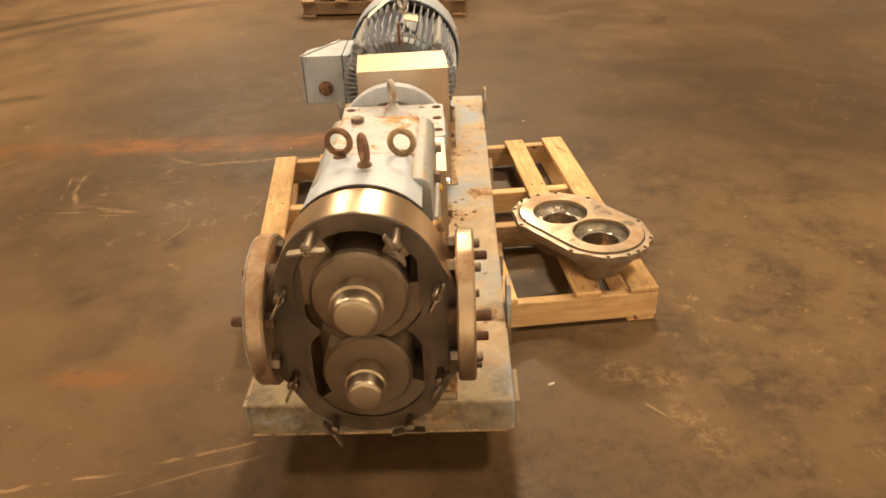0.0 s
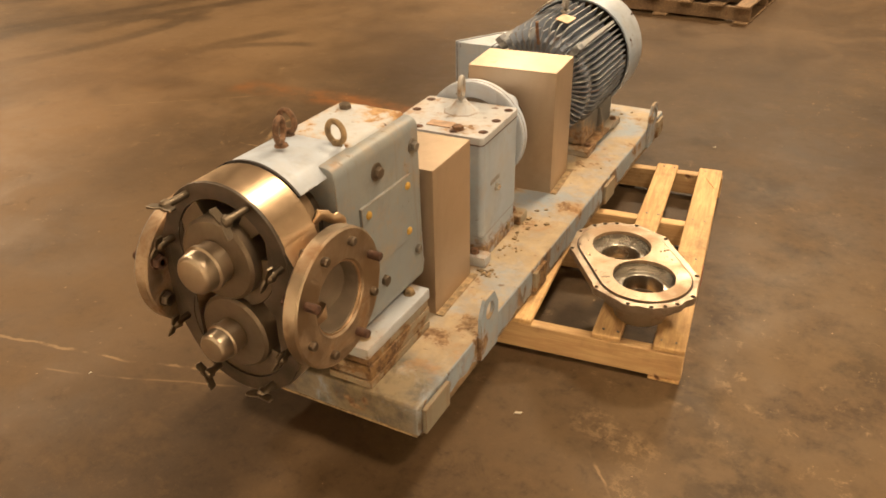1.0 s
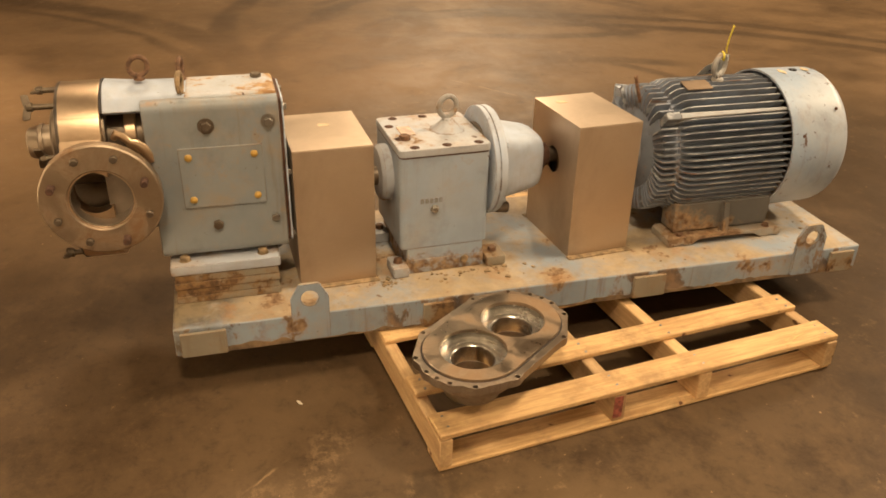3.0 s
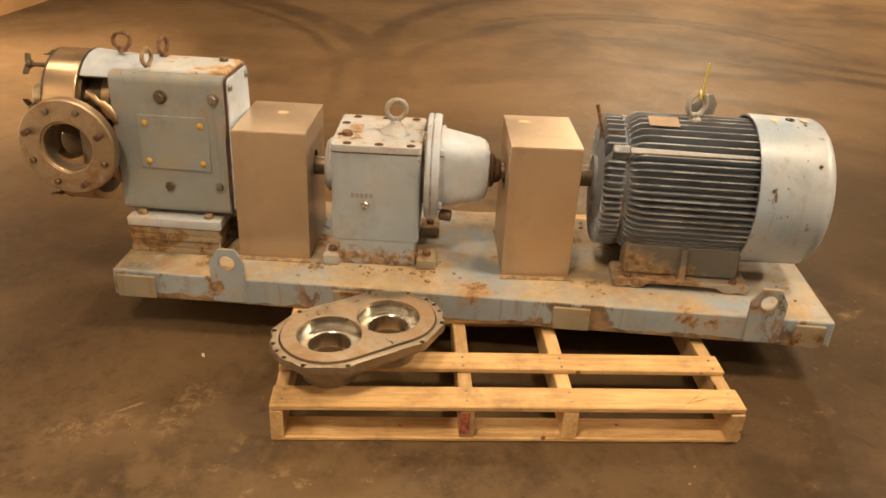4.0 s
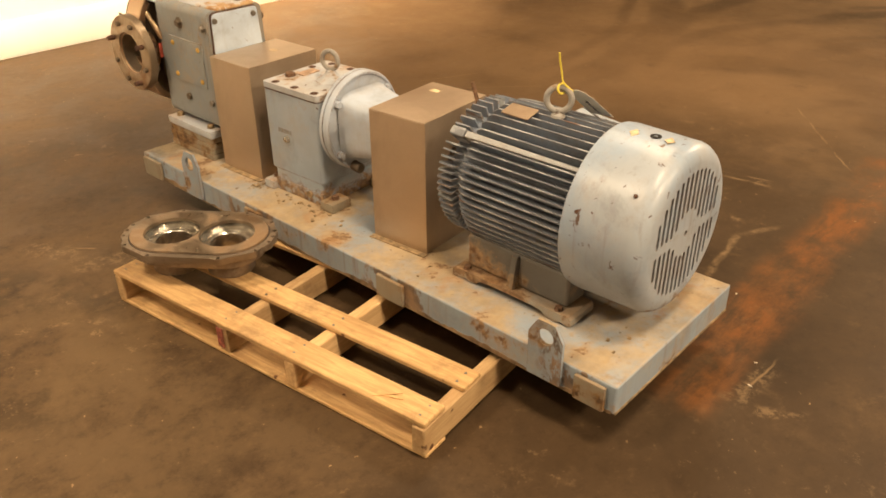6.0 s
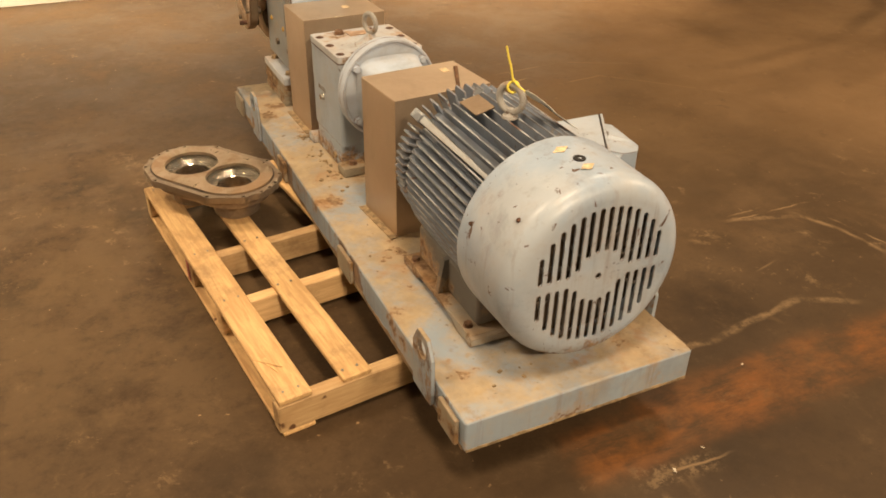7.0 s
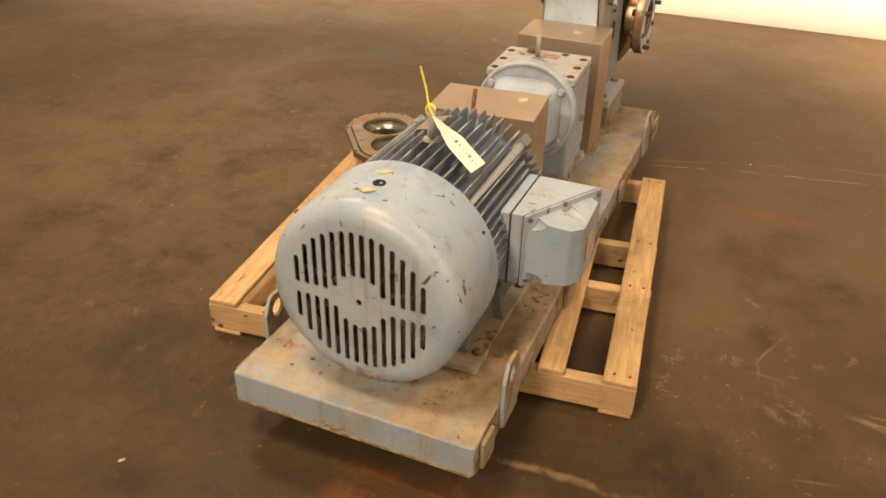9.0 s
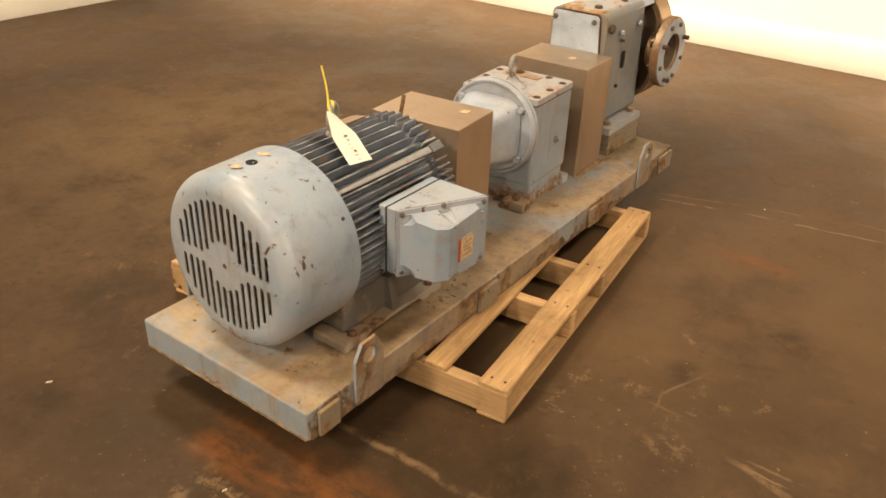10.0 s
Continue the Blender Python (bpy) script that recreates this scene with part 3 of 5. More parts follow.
def rounded(points, r, n=6):
    """Round the corners of a closed outline of (u, v)."""
    out = []
    k = len(points)
    radii = r if isinstance(r, (list, tuple)) else [r] * k
    for i in range(k):
        r = radii[i]
        p, a, b = Vector(points[i]), Vector(points[i - 1]), Vector(points[(i + 1) % k])
        da, db = (a - p).normalized(), (b - p).normalized()
        half = da.angle(db) / 2
        cut = min(r / math.tan(half), (a - p).length * 0.48, (b - p).length * 0.48)
        p0, p1 = p + da * cut, p + db * cut
        for j in range(n + 1):
            t = j / n
            out.append(tuple((1 - t) ** 2 * p0 + 2 * t * (1 - t) * p + t * t * p1))
    return out


def stadium(cx, cy0, cy1, r, n=20):
    """An upright outline with round ends: lower centre at cy0, upper at cy1."""
    top = [(cx + r * math.cos(math.pi * i / n), cy1 + r * math.sin(math.pi * i / n)) for i in range(n + 1)]
    low = [(cx - r * math.cos(math.pi * i / n), cy0 - r * math.sin(math.pi * i / n)) for i in range(n + 1)]
    return top + low


def hexbolt(p, axis, r, h, bm=None, turn=0.3):
    """A hexagon head with a washer face, standing on p along axis."""
    b = bm or bmesh.new()
    q = Vector(axis).to_track_quat("Z", "Y")
    lathe([(0, 0), (0, r * 1.15), (h * 0.12, r * 1.15), (h * 0.12, 0)], p, axis, 16, b)
    o = Vector(p)
    rings = []
    for a, k in ((h * 0.12, 1.0), (h * 0.85, 1.0), (h, 0.86)):
        rings.append([b.verts.new(o + q @ Vector((r * k * math.cos(turn + i * math.pi / 3), r * k * math.sin(turn + i * math.pi / 3), a))) for i in range(6)])
    for r0, r1 in zip(rings, rings[1:]):
        for i in range(6):
            b.faces.new((r0[i], r0[(i + 1) % 6], r1[(i + 1) % 6], r1[i]))
    b.faces.new(rings[-1])
    return b


def eyebolt(base, size, turn, wire, bm=None):
    """A lifting eye: collar, shank and ring; turn is the ring's heading in degrees."""
    b = bm or bmesh.new()
    x, y, z = base
    lathe([(0, 0), (0, size * 0.62), (size * 0.2, size * 0.55), (size * 0.35, wire * 1.2), (size * 0.7, wire * 1.0), (size * 0.7, 0)], base, (0, 0, 1), 18, b)
    a = radians(turn)
    torus((x, y, z + size * 0.45 + size), (math.cos(a), math.sin(a), 0), size, wire, 28, 10, b)
    return b


def cut(ob, cutters):
    """Take round bars, (start, end, radius), out of a mesh for good."""
    for p0, p1, r in cutters:
        me = bpy.data.meshes.new("cutter")
        bm = rod(p0, p1, r, 40)
        bm.transform(PLACE[ob].inverted())
        bmesh.ops.recalc_face_normals(bm, faces=bm.faces)
        bm.to_mesh(me)
        bm.free()
        tool = new("cutter", me)
        tool.matrix_world = PLACE[ob]
        mod = ob.modifiers.new("cut", "BOOLEAN")
        mod.operation, mod.object, mod.solver = "DIFFERENCE", tool, "EXACT"
        bpy.context.view_layer.update()
        graph = bpy.context.evaluated_depsgraph_get()
        done = bpy.data.meshes.new_from_object(ob.evaluated_get(graph))
        ob.modifiers.remove(mod)
        old = ob.data
        ob.data = done
        bpy.data.meshes.remove(old)
        bpy.data.objects.remove(tool)
        bpy.data.meshes.remove(me)


def sweep(points, r, m=8, bm=None):
    """A round wire along a line of points."""
    b = bm or bmesh.new()
    pts = [Vector(p) for p in points]
    rings = []
    for i, p in enumerate(pts):
        d = (pts[min(i + 1, len(pts) - 1)] - pts[max(i - 1, 0)]).normalized()
        q = d.to_track_quat("Z", "Y")
        rings.append([b.verts.new(p + q @ Vector((r * math.cos(2 * math.pi * k / m), r * math.sin(2 * math.pi * k / m), 0))) for k in range(m)])
    for r0, r1 in zip(rings, rings[1:]):
        for k in range(m):
            b.faces.new((r0[k], r0[(k + 1) % m], r1[(k + 1) % m], r1[k]))
    b.faces.new(rings[0])
    b.faces.new(rings[-1])
    return b


# ---- the hall ----
WEST, EAST, SOUTH, NORTH, HIGH = -12.0, 4.37, -3.51, 11.0, 5.6
structure("floor", box((WEST - 0.3, -9.0, -0.2), (EAST + 0.3, NORTH + 0.3, 0)), FLOOR, "brown stained concrete floor with tyre marks and scratches", "floor")
structure("wall_south", box((-3.1, SOUTH - 0.2, 0), (EAST + 0.2, SOUTH, 1.0)), WALL, "bright white painted wall", "wall")
# Wall above 1 m is unseen, dulled so less light bounces off it
structure("wall_south_upper", box((-3.1, SOUTH - 0.2, 1.0), (EAST + 0.2, SOUTH, HIGH)), UPPER_WALL, "unseen upper wall kept dull to cut bounced light", "wall")
structure("wall_east", box((EAST, SOUTH, 0), (EAST + 0.2, NORTH, 1.0)), WALL, "bright white painted wall", "wall")
structure("wall_east_upper", box((EAST, SOUTH, 1.0), (EAST + 0.2, NORTH, HIGH)), UPPER_WALL, "unseen upper wall kept dull to cut bounced light", "wall")
structure("wall_north", box((WEST, NORTH, 0), (EAST + 0.2, NORTH + 0.2, HIGH)), UPPER_WALL, "plain dull wall closing the hall", "wall")
structure("wall_west", box((WEST - 0.2, -9.0, 0), (WEST, NORTH + 0.2, HIGH)), UPPER_WALL, "plain dull wall closing the hall", "wall")
structure("wall_recess", box((-12.0, -4.15, 0), (-3.1, -3.95, HIGH)), BROWN_WALL, "brown board wall set back beside the white wall", "wall")
structure("ceiling", box((WEST - 0.2, -9.0, HIGH), (EAST + 0.2, NORTH + 0.2, HIGH + 0.2)), CEIL, "dull grey ceiling", "ceiling")
structure("baseboard_south", box((-3.06, SOUTH, 0), (EAST - 0.03, SOUTH + 0.010, 0.22), 0.003), WALL_BASE, "cream painted band along the foot of the wall", "baseboard")
structure("baseboard_east", box((EAST - 0.010, SOUTH + 0.03, 0), (EAST, NORTH - 0.02, 0.22), 0.003), WALL_BASE, "cream painted band along the foot of the wall", "baseboard")


# ---- pallet ----
def pallet():
    p = thing("wooden_pallet", pose(0.0735, 0.089, 0, 0, 0, 6.4), "worn pine pallet carrying the machine skid on the floor", "pallet")
    half, long = 0.613, 0.62

    def board(name, u0, v0, u1, v1, z0, z1, material, label=""):
        b = box((u0, v0, z0), (u1, v1, z1), 0.003, 1)
        for v in b.verts:
            v.co.x += 0.003 * math.sin(v.co.y * 7 + u0 * 13)
            v.co.z += 0.0015 * math.sin(v.co.y * 5 + u0 * 9) if z1 > 0.1 else 0
        return part(name, b, material, p, label, local=True)

    for v0, w in ((-0.62, 0.034), (-0.132, 0.038), (0.138, 0.040), (0.582, 0.038)):
        board("stringer", -half, v0, half, v0 + w, 0.0145, 0.0985, PINE_ACROSS)
    end = part("painted_end", box((half, -0.133, 0.030), (half + 0.002, -0.107, 0.097)), RED_FADED, p, "faded red painted stringer end", local=True)
    for u0, w in ((0.527, 0.086), (0.362, 0.079), (0.105, 0.085), (-0.08, 0.083), (-0.24, 0.083), (-0.422, 0.070), (-0.612, 0.087)):
        board("deck_board", u0, -long, u0 + w, long, 0.099, 0.1155, PINE)
    for u0, w in ((0.525, 0.085), (-0.05, 0.10), (-0.61, 0.085)):
        board("bottom_board", u0, -long, u0 + w, long, 0.0005, 0.014, PINE)
    torn = [(0.600, 0.445), (0.604, 0.500), (0.575, 0.520), (0.548, 0.475), (0.572, 0.462)]
    part("torn_patch", plate(torn, [], pose(0, 0, 0.1148), 0.0012), PINE_OLD, p, "dark torn patch in the outer board", local=True)
    for (ua, va), (ub, vb), lift in (((0.603, 0.438), (0.556, 0.512), 0.007), ((0.585, 0.450), (0.572, 0.525), 0.004)):
        b = bmesh.new()
        sliver = Vector((ub - ua, vb - va, 0))
        side = Vector((-sliver.y, sliver.x, 0)).normalized() * 0.008
        p0, p1 = Vector((ua, va, 0.1150)), Vector((ub, vb, 0.1160 + lift))
        vs = [b.verts.new(q) for q in (p0 - side, p0 + side, p1, p0 - side + Vector((0, 0, 0.003)), p0 + side + Vector((0, 0, 0.003)), p1 + Vector((0, 0, 0.002)))]
        for f in ((0, 1, 2), (3, 5, 4), (0, 3, 4, 1), (1, 4, 5, 2), (2, 5, 3, 0)):
            b.faces.new([vs[i] for i in f])
        part("splinter", b, PINE, p, "pale raised splinter", local=True)
    nails = [(u, v) for u in (0.548, 0.588, 0.39, 0.43, -0.55, -0.59) for v in (-0.59, -0.115, 0.16, 0.59)]
    for u, v in nails:
        part("nail", rod((u, v, 0.1145), (u + 0.001, v, 0.1175), 0.004, 8), BOLT, p, local=True)
    return p


pallet()

# ---- skid ----
SX0, SX1, SY0, SY1, SZ0, SZ1 = -0.335, 0.282, -1.06, 1.09, 0.118, 0.205


def lug(parent, x0, x1, y, top=0.305, low=0.128):
    outline = rounded([(-0.052, low), (0.052, low), (0.052, top - 0.045), (0.026, top), (-0.026, top), (-0.052, top - 0.045)], 0.008, 3)
    b = plate(outline, [circle(0, top - 0.045, 0.024, 24)], axes_pose((x0, y, 0), (0, 1, 0), (0, 0, 1)), x1 - x0, 0.0015)
    return part("lifting_lug", b, DECK, parent, "blue-grey steel plate with a round hole")


def skid():
    s = thing("machine_skid", pose(-0.025, 0, SZ0), "blue-grey painted steel skid with rust stains, lying on a pallet", "skid")
    part("deck", box((SX0, SY0 - 0.006, SZ0), (SX1, SY1 + 0.006, SZ1), 0.007, 3), DECK, s)
    for y0, y1 in ((SY0 - 0.0075, SY0 - 0.005), (SY1 + 0.005, SY1 + 0.0075)):
        strip = bmesh.new()
        for k in range(24):
            xa = SX0 + 0.006 + k * 0.0253
            box((xa, y0, SZ0), (xa + 0.0252, y1, SZ0 + 0.005 + 0.005 * abs(noise.noise(Vector((k * 0.7, y0, 1.5))))), bm=strip)
        part("rusty_edge", strip, RUSTY_LIGHT, s, "rust along the lower edge")
    for x, tall in ((SX1 - 0.0005, 0.016), (SX0 - 0.0015, 0.042)):
        ragged = [(SY0 + 0.004, SZ0 + 0.0005)]
        for k in range(151):
            y = SY1 - 0.004 - k * (SY1 - SY0 - 0.008) / 150
            h = noise.noise(Vector((y * 5, x, 2.0))) + 0.6 * noise.noise(Vector((y * 21, x, 5.0))) + 0.35 * noise.noise(Vector((y * 60, x, 8.0)))
            ragged.insert(1, (y, SZ0 + 0.003 + tall * max(0.02, 0.35 + h)))
        ragged = ragged[:1] + ragged[1:] + [(SY1 - 0.004, SZ0 + 0.0005)]
        part("rusty_edge", plate(ragged, [], axes_pose((x, 0, 0), (0, 1, 0), (0, 0, 1)), 0.002), RUST_SIDE, s, "rust creeping up the side")
    for x0, x1 in ((SX1 + 0.001, SX1 + 0.012), (SX0 - 0.012, SX0 - 0.001)):
        for y in ((-0.703, 0.89) if x0 > 0 else (-0.77, 0.885)):
            lug(s, x0, x1, y)
    pads = [(SX1, -0.34, 0.09), (SX1, 0.33, 0.11), (SX1, 1.025, 0.09), (SX1, -0.99, 0.12), (SX0, -0.36, 0.10), (SX0, 0.34, 0.10), (SX0, 1.03, 0.07), (SX0, -0.99, 0.12)]
    for x, y, w in pads:
        out = 0.013 if x > 0 else -0.013
        b = box((min(x, x + out), y - w / 2, SZ0 + 0.002), (max(x, x + out), y + w / 2, SZ1 - 0.012), 0.004)
        part("weld_pad", b, PACK, s, "rusty welded pad")
    return s


skid()


# ---- pump ----
PX, UZ, LZ = -0.0125, 0.645, 0.468
CF, CB = -1.275, -1.172
CASE_R = 0.152


def pump():
    p = thing("rotary_lobe_pump", pose(PX, -0.92, 0.205), "blue-grey rotary pump with its front cover off and bronze-stained ports", "pump")
    # gear case: rounded upright box, wider at the foot
    side = rounded([(-0.128, 0.333), (0.128, 0.333), (0.122, 0.768), (-0.112, 0.768)], 0.028, 6)
    b = plate([(PX + 0.005 + u, v) for u, v in side], [], axes_pose((0, -0.735, 0), (1, 0, 0), (0, 0, 1)), 0.34, 0.004)
    case = part("gear_case", b, BLUE, p)
    back = rounded([(-0.118, 0.345), (0.116, 0.345), (0.104, 0.760), (-0.090, 0.760)], 0.02, 5)
    rear = part("rear_cover", plate([(PX + 0.01 + u, v) for u, v in back], [], axes_pose((0, -0.722, 0), (1, 0, 0), (0, 0, 1)), 0.0045, 0.0015), REAR, p, "pale blue bolted rear cover")
    part("gasket", plate([(PX + 0.009 + u * 1.02, 0.004 + v * 0.998) for u, v in back], [], axes_pose((0, -0.727, 0), (1, 0, 0), (0, 0, 1)), 0.0075), DARK_RUST, p, "dark rusty joint")
    for u, v in ((0.095, 0.735), (-0.07, 0.735), (0.105, 0.37), (-0.10, 0.37), (0.1, 0.55), (-0.085, 0.55)):
        part("cover_bolt", hexbolt((PX + 0.01 + u, -0.722, v), (0, 1, 0), 0.009, 0.009), BOLT, rear)
    # rounded bonnet that joins case and rotor housing
    arc = [(PX + 0.146 * math.sin(radians(a)), UZ + 0.008 + 0.146 * math.cos(radians(a))) for a in range(-50, 51, 4)]
    low = [(PX + 0.126 * math.sin(radians(a)), UZ + 0.002 + 0.126 * math.cos(radians(a))) for a in range(50, -51, -4)]
    hump = [(PX + 0.146 * math.sin(radians(a)), UZ + 0.008 + 0.146 * math.cos(radians(a))) for a in range(-50, 51, 2)] + [(PX + 0.09, 0.735), (PX - 0.09, 0.735)]
    b = plate(hump, [], axes_pose((0, -0.960, 0), (1, 0, 0), (0, 0, 1)), 0.206, 0.002)
    for v in b.verts:
        if v.co.y > -0.99:
            v.co.z = min(v.co.z, 0.774)
            v.co.x = PX + (v.co.x - PX) * 0.96
    part("bonnet", b, BLUE_CLEAN, p, "pale blue rounded bonnet")
    part("bonnet_seam", plate([(PX + (u - PX) * 1.012, UZ + (v - UZ) * 1.012) for u, v in arc + low], [], axes_pose((0, -1.1665, 0), (1, 0, 0), (0, 0, 1)), 0.005), GASKET, p)
    part("bonnet_shoulder", box((PX - 0.085, -0.97, 0.74), (PX + 0.095, -0.735, 0.776), 0.012, 3), TOP, p, "flat top with peeling rust")
    part("bearing_frame", plate(stadium(PX, LZ, UZ, 0.088), [], axes_pose((0, -1.07, 0), (1, 0, 0), (0, 0, 1)), 0.105), DARKSTEEL, p, "dark bearing frame behind the rotor housing")
    for z in (UZ, LZ):
        part("seal_gland", tube((PX, -1.125, z), (0, 1, 0), 0.03, 0.095, 0.06), BRONZE, p)
    # rotor housing with its cavity
    hole = []
    ang = math.acos((UZ - LZ) / 2 / 0.118)
    for i in range(25):
        a = -math.pi / 2 + ang + (2 * math.pi - 2 * ang) * i / 24
        hole.append((PX + 0.118 * math.cos(a), UZ + 0.118 * math.sin(a)))
    for i in range(1, 24):
        a = math.pi / 2 + ang + (2 * math.pi - 2 * ang) * i / 24
        hole.append((PX + 0.118 * math.cos(a), LZ + 0.118 * math.sin(a)))
    hous = part("rotor_housing", plate(stadium(PX, LZ, UZ, CASE_R), [hole], axes_pose((0, CB, 0), (1, 0, 0), (0, 0, 1)), CB - CF, 0.004), BRONZE, p, "bronze-stained stainless rotor housing")
    cut(hous, [((PX - 0.3, -1.212, 0.553), (PX + 0.3, -1.212, 0.553), 0.0555)])
    part("housing_back", plate(stadium(PX, LZ, UZ, 0.13), [], axes_pose((0, CB + 0.006, 0), (1, 0, 0), (0, 0, 1)), 0.012), DARKSTEEL, hous)
    part("housing_face", plate(stadium(PX, LZ, UZ, CASE_R + 0.0006), [hole], axes_pose((0, CF + 0.007, 0), (1, 0, 0), (0, 0, 1)), 0.0085, 0.002), OILY, hous, "dark oily machined face")
    # sloping shoulders that carry the ports
    for s in (1, -1):
        shoulder = [(PX + s * u, v) for u, v in ((0.104, 0.752), (0.118, 0.741), (0.170, 0.645), (0.173, 0.628), (0.173, 0.478), (0.170, 0.461), (0.118, 0.365), (0.104, 0.354))]
        boss = part("port_shoulder", plate(shoulder, [], axes_pose((0, CB - 0.002, 0), (1, 0, 0), (0, 0, 1)), 0.098, 0.003), BRONZE, hous)
        cut(boss, [((PX, -1.19, 0.553), (PX + s * 0.3, -1.19, 0.553), 0.079)])
        part("shoulder_face", plate(shoulder, [], axes_pose((0, CB - 0.1005, 0), (1, 0, 0), (0, 0, 1)), 0.002), OILY, hous)
        half = [(-1.183, 0.553 - 0.0752)] + [(-1.19 + 0.0755 * math.cos(radians(a)), 0.553 + 0.0755 * math.sin(radians(a))) for a in range(-80, 81, 8)] + [(-1.183, 0.553 + 0.0752)]
        throat = plate(half, [], axes_pose((PX + s * 0.128, 0, 0), (0, 1, 0), (0, 0, 1)), 0.003)
        for v in throat.verts:
            v.co.x += s * 0.45 * (v.co.y + 1.183)
        part("port_throat", throat, THROAT, hous, "smooth tan throat wall inside the port")
    for k, (z, r0) in enumerate(((UZ, 0.088), (LZ, 0.084))):
        rotor = part("rotor", lathe([(0, 0), (0, r0), (0.116, r0), (0.122, r0 - 0.006), (0.124, r0 - 0.03), (0.124, 0)], (PX, CB - 0.008 + 0.012 * k, z), (0, -1, 0), 44), OILY_HUB, p, "worn brown steel rotor hub")
        for lo, hi in (((36, 60), (120, 198), (228, 366)) if k == 0 else ((216, 342),)):
            ring = [(PX + 0.1165 * math.cos(radians(a)), z + 0.1165 * math.sin(radians(a))) for a in range(lo, hi + 1, 6)]
            ring += [(PX + 0.083 * math.cos(radians(a)), z + 0.083 * math.sin(radians(a))) for a in range(hi, lo - 1, -6)]
            part("rotor_wing", plate(ring, [], axes_pose((0, CB - 0.008, 0), (1, 0, 0), (0, 0, 1)), 0.093, 0.002), OILY_HUB, rotor)
        s = 1.0 if k == 0 else 0.8
        hub = [(0, 0), (0, 0.044 * s), (0.026, 0.044 * s), (0.027, 0.048 * s), (0.036, 0.048 * s), (0.039, 0.043 * s), (0.060, 0.041 * s), (0.066, 0.036 * s), (0.068, 0.031 * s), (0.068, 0)]
        part("shaft_nut", lathe(hub, (PX, CB - 0.130 + 0.012 * k, z), (0, -1, 0), 36), TURNED, p, "turned steel shaft nut")
    # cover studs with wing nuts round the housing
    studs = [(PX + CASE_R * 0.90 * math.cos(radians(a)), (UZ if a < 180 else LZ) + CASE_R * 0.90 * math.sin(radians(a)), a) for a in (2, 58, 122, 178, 182, 238, 302, 358)]
    for x, z, a in studs:
        far = 0.064 if 40 < a < 140 else 0.042
        stud = part("cover_stud", rod((x, CF + 0.01, z), (x, CF - far, z), 0.0075, 12, 0.002), STEEL_DARK, p)
        nut = lathe([(0, 0), (0, 0.012), (0.012, 0.011), (0.016, 0.007), (0.016, 0)], (x, CF - far + 0.012, z), (0, -1, 0), 12)
        for s in (-1, 1):
            d = Vector((math.cos(radians(a + 62)), 0, math.sin(radians(a + 62)))) * s
            w = plate(rounded([(0, -0.008), (0.010, -0.008), (0.031, -0.004), (0.033, 0.013), (0.020, 0.012), (0, 0.008)], 0.004, 3), [], axes_pose(Vector((x, CF - far, z)) - d.cross(Vector((0, -1, 0))) * 0.0025, d, Vector((0, -1, 0))), 0.005, 0.0012)
            merge(nut, w)
        part("wing_nut", nut, STEEL_DARK, stud)
    # ports
    for s, face in ((1, 0.192), (-1, -0.217)):
        port = part("port_pipe", tube((PX + s * 0.12, -1.19, 0.553), (s, 0, 0), abs(face - PX) - 0.125, 0.0786, 0.076), BRONZE, p)
        # Extra lining whose dull colour darkens the inside of the port
        part("bore_liner", tube((PX + s * 0.128, -1.19, 0.553), (s, 0, 0), abs(face - PX) - 0.138, 0.0757, 0.0735), THROAT, port, "added dull brown lining that darkens the bore")
        fl = part("port_flange", tube((face - s * 0.034, -1.19, 0.553), (s, 0, 0), 0.034, 0.146, 0.078, 56, 0.004), FLANGE, port, "rust-tarnished round flange")
        if s < 0:
            part("flange_face", tube((face - 0.0005, -1.19, 0.553), (s, 0, 0), 0.002, 0.1415, 0.0782, 56, 0.0008), BLUE_CLEAN, fl, "pale blue painted flange face")
        for k in range(8):
            a = math.pi / 8 + k * math.pi / 4
            c = Vector((face, -1.19 + 0.117 * math.cos(a), 0.553 + 0.117 * math.sin(a)))
            bolt = rod(c - Vector((s * 0.05, 0, 0)), c + Vector((s * (0.012 + 0.016 * (k % 3 == 0)), 0, 0)), 0.0095, 12, 0.002)
            hexbolt(c - Vector((s * 0.034, 0, 0)), (-s, 0, 0), 0.016, 0.016, bolt)
            part("flange_stud", bolt, DARKSTEEL if k % 3 else DARK_RUST, fl)
    # side cover with yellow caps, plugs
    sx = PX + 0.128
    cover = [(-1.0, 0.479), (-0.785, 0.479), (-0.785, 0.646), (-1.0, 0.646)]
    cov = part("side_cover", plate(rounded(cover, 0.004, 2), [], axes_pose((sx, 0, 0), (0, 1, 0), (0, 0, 1)), 0.008, 0.0015), BLUE, p, "thin bolted side cover")
    for y, z in ((-0.975, 0.622), (-0.808, 0.622), (-0.808, 0.503), (-0.975, 0.503)):
        part("cap", lathe([(0, 0), (0, 0.0095), (0.004, 0.0095), (0.007, 0.006), (0.008, 0)], (sx + 0.007, y, z), (1, 0, 0), 16), YELLOW, cov, "yellow plastic cap")
    for y, z, r, skin in ((-0.922, 0.702, 0.019, DARKSTEEL), (-0.765, 0.705, 0.017, BOLT), (-0.92, 0.424, 0.020, DARKSTEEL), (-0.765, 0.43, 0.017, BOLT)):
        b = lathe([(-0.004, 0), (-0.004, r * 1.15), (0.003, r * 1.1), (0.003, r * 0.8), (0.003, 0)], (sx - 0.001, y, z), (1, 0, 0), 20)
        hexbolt((sx + 0.001, y, z), (1, 0, 0), r * 0.72, 0.013, b)
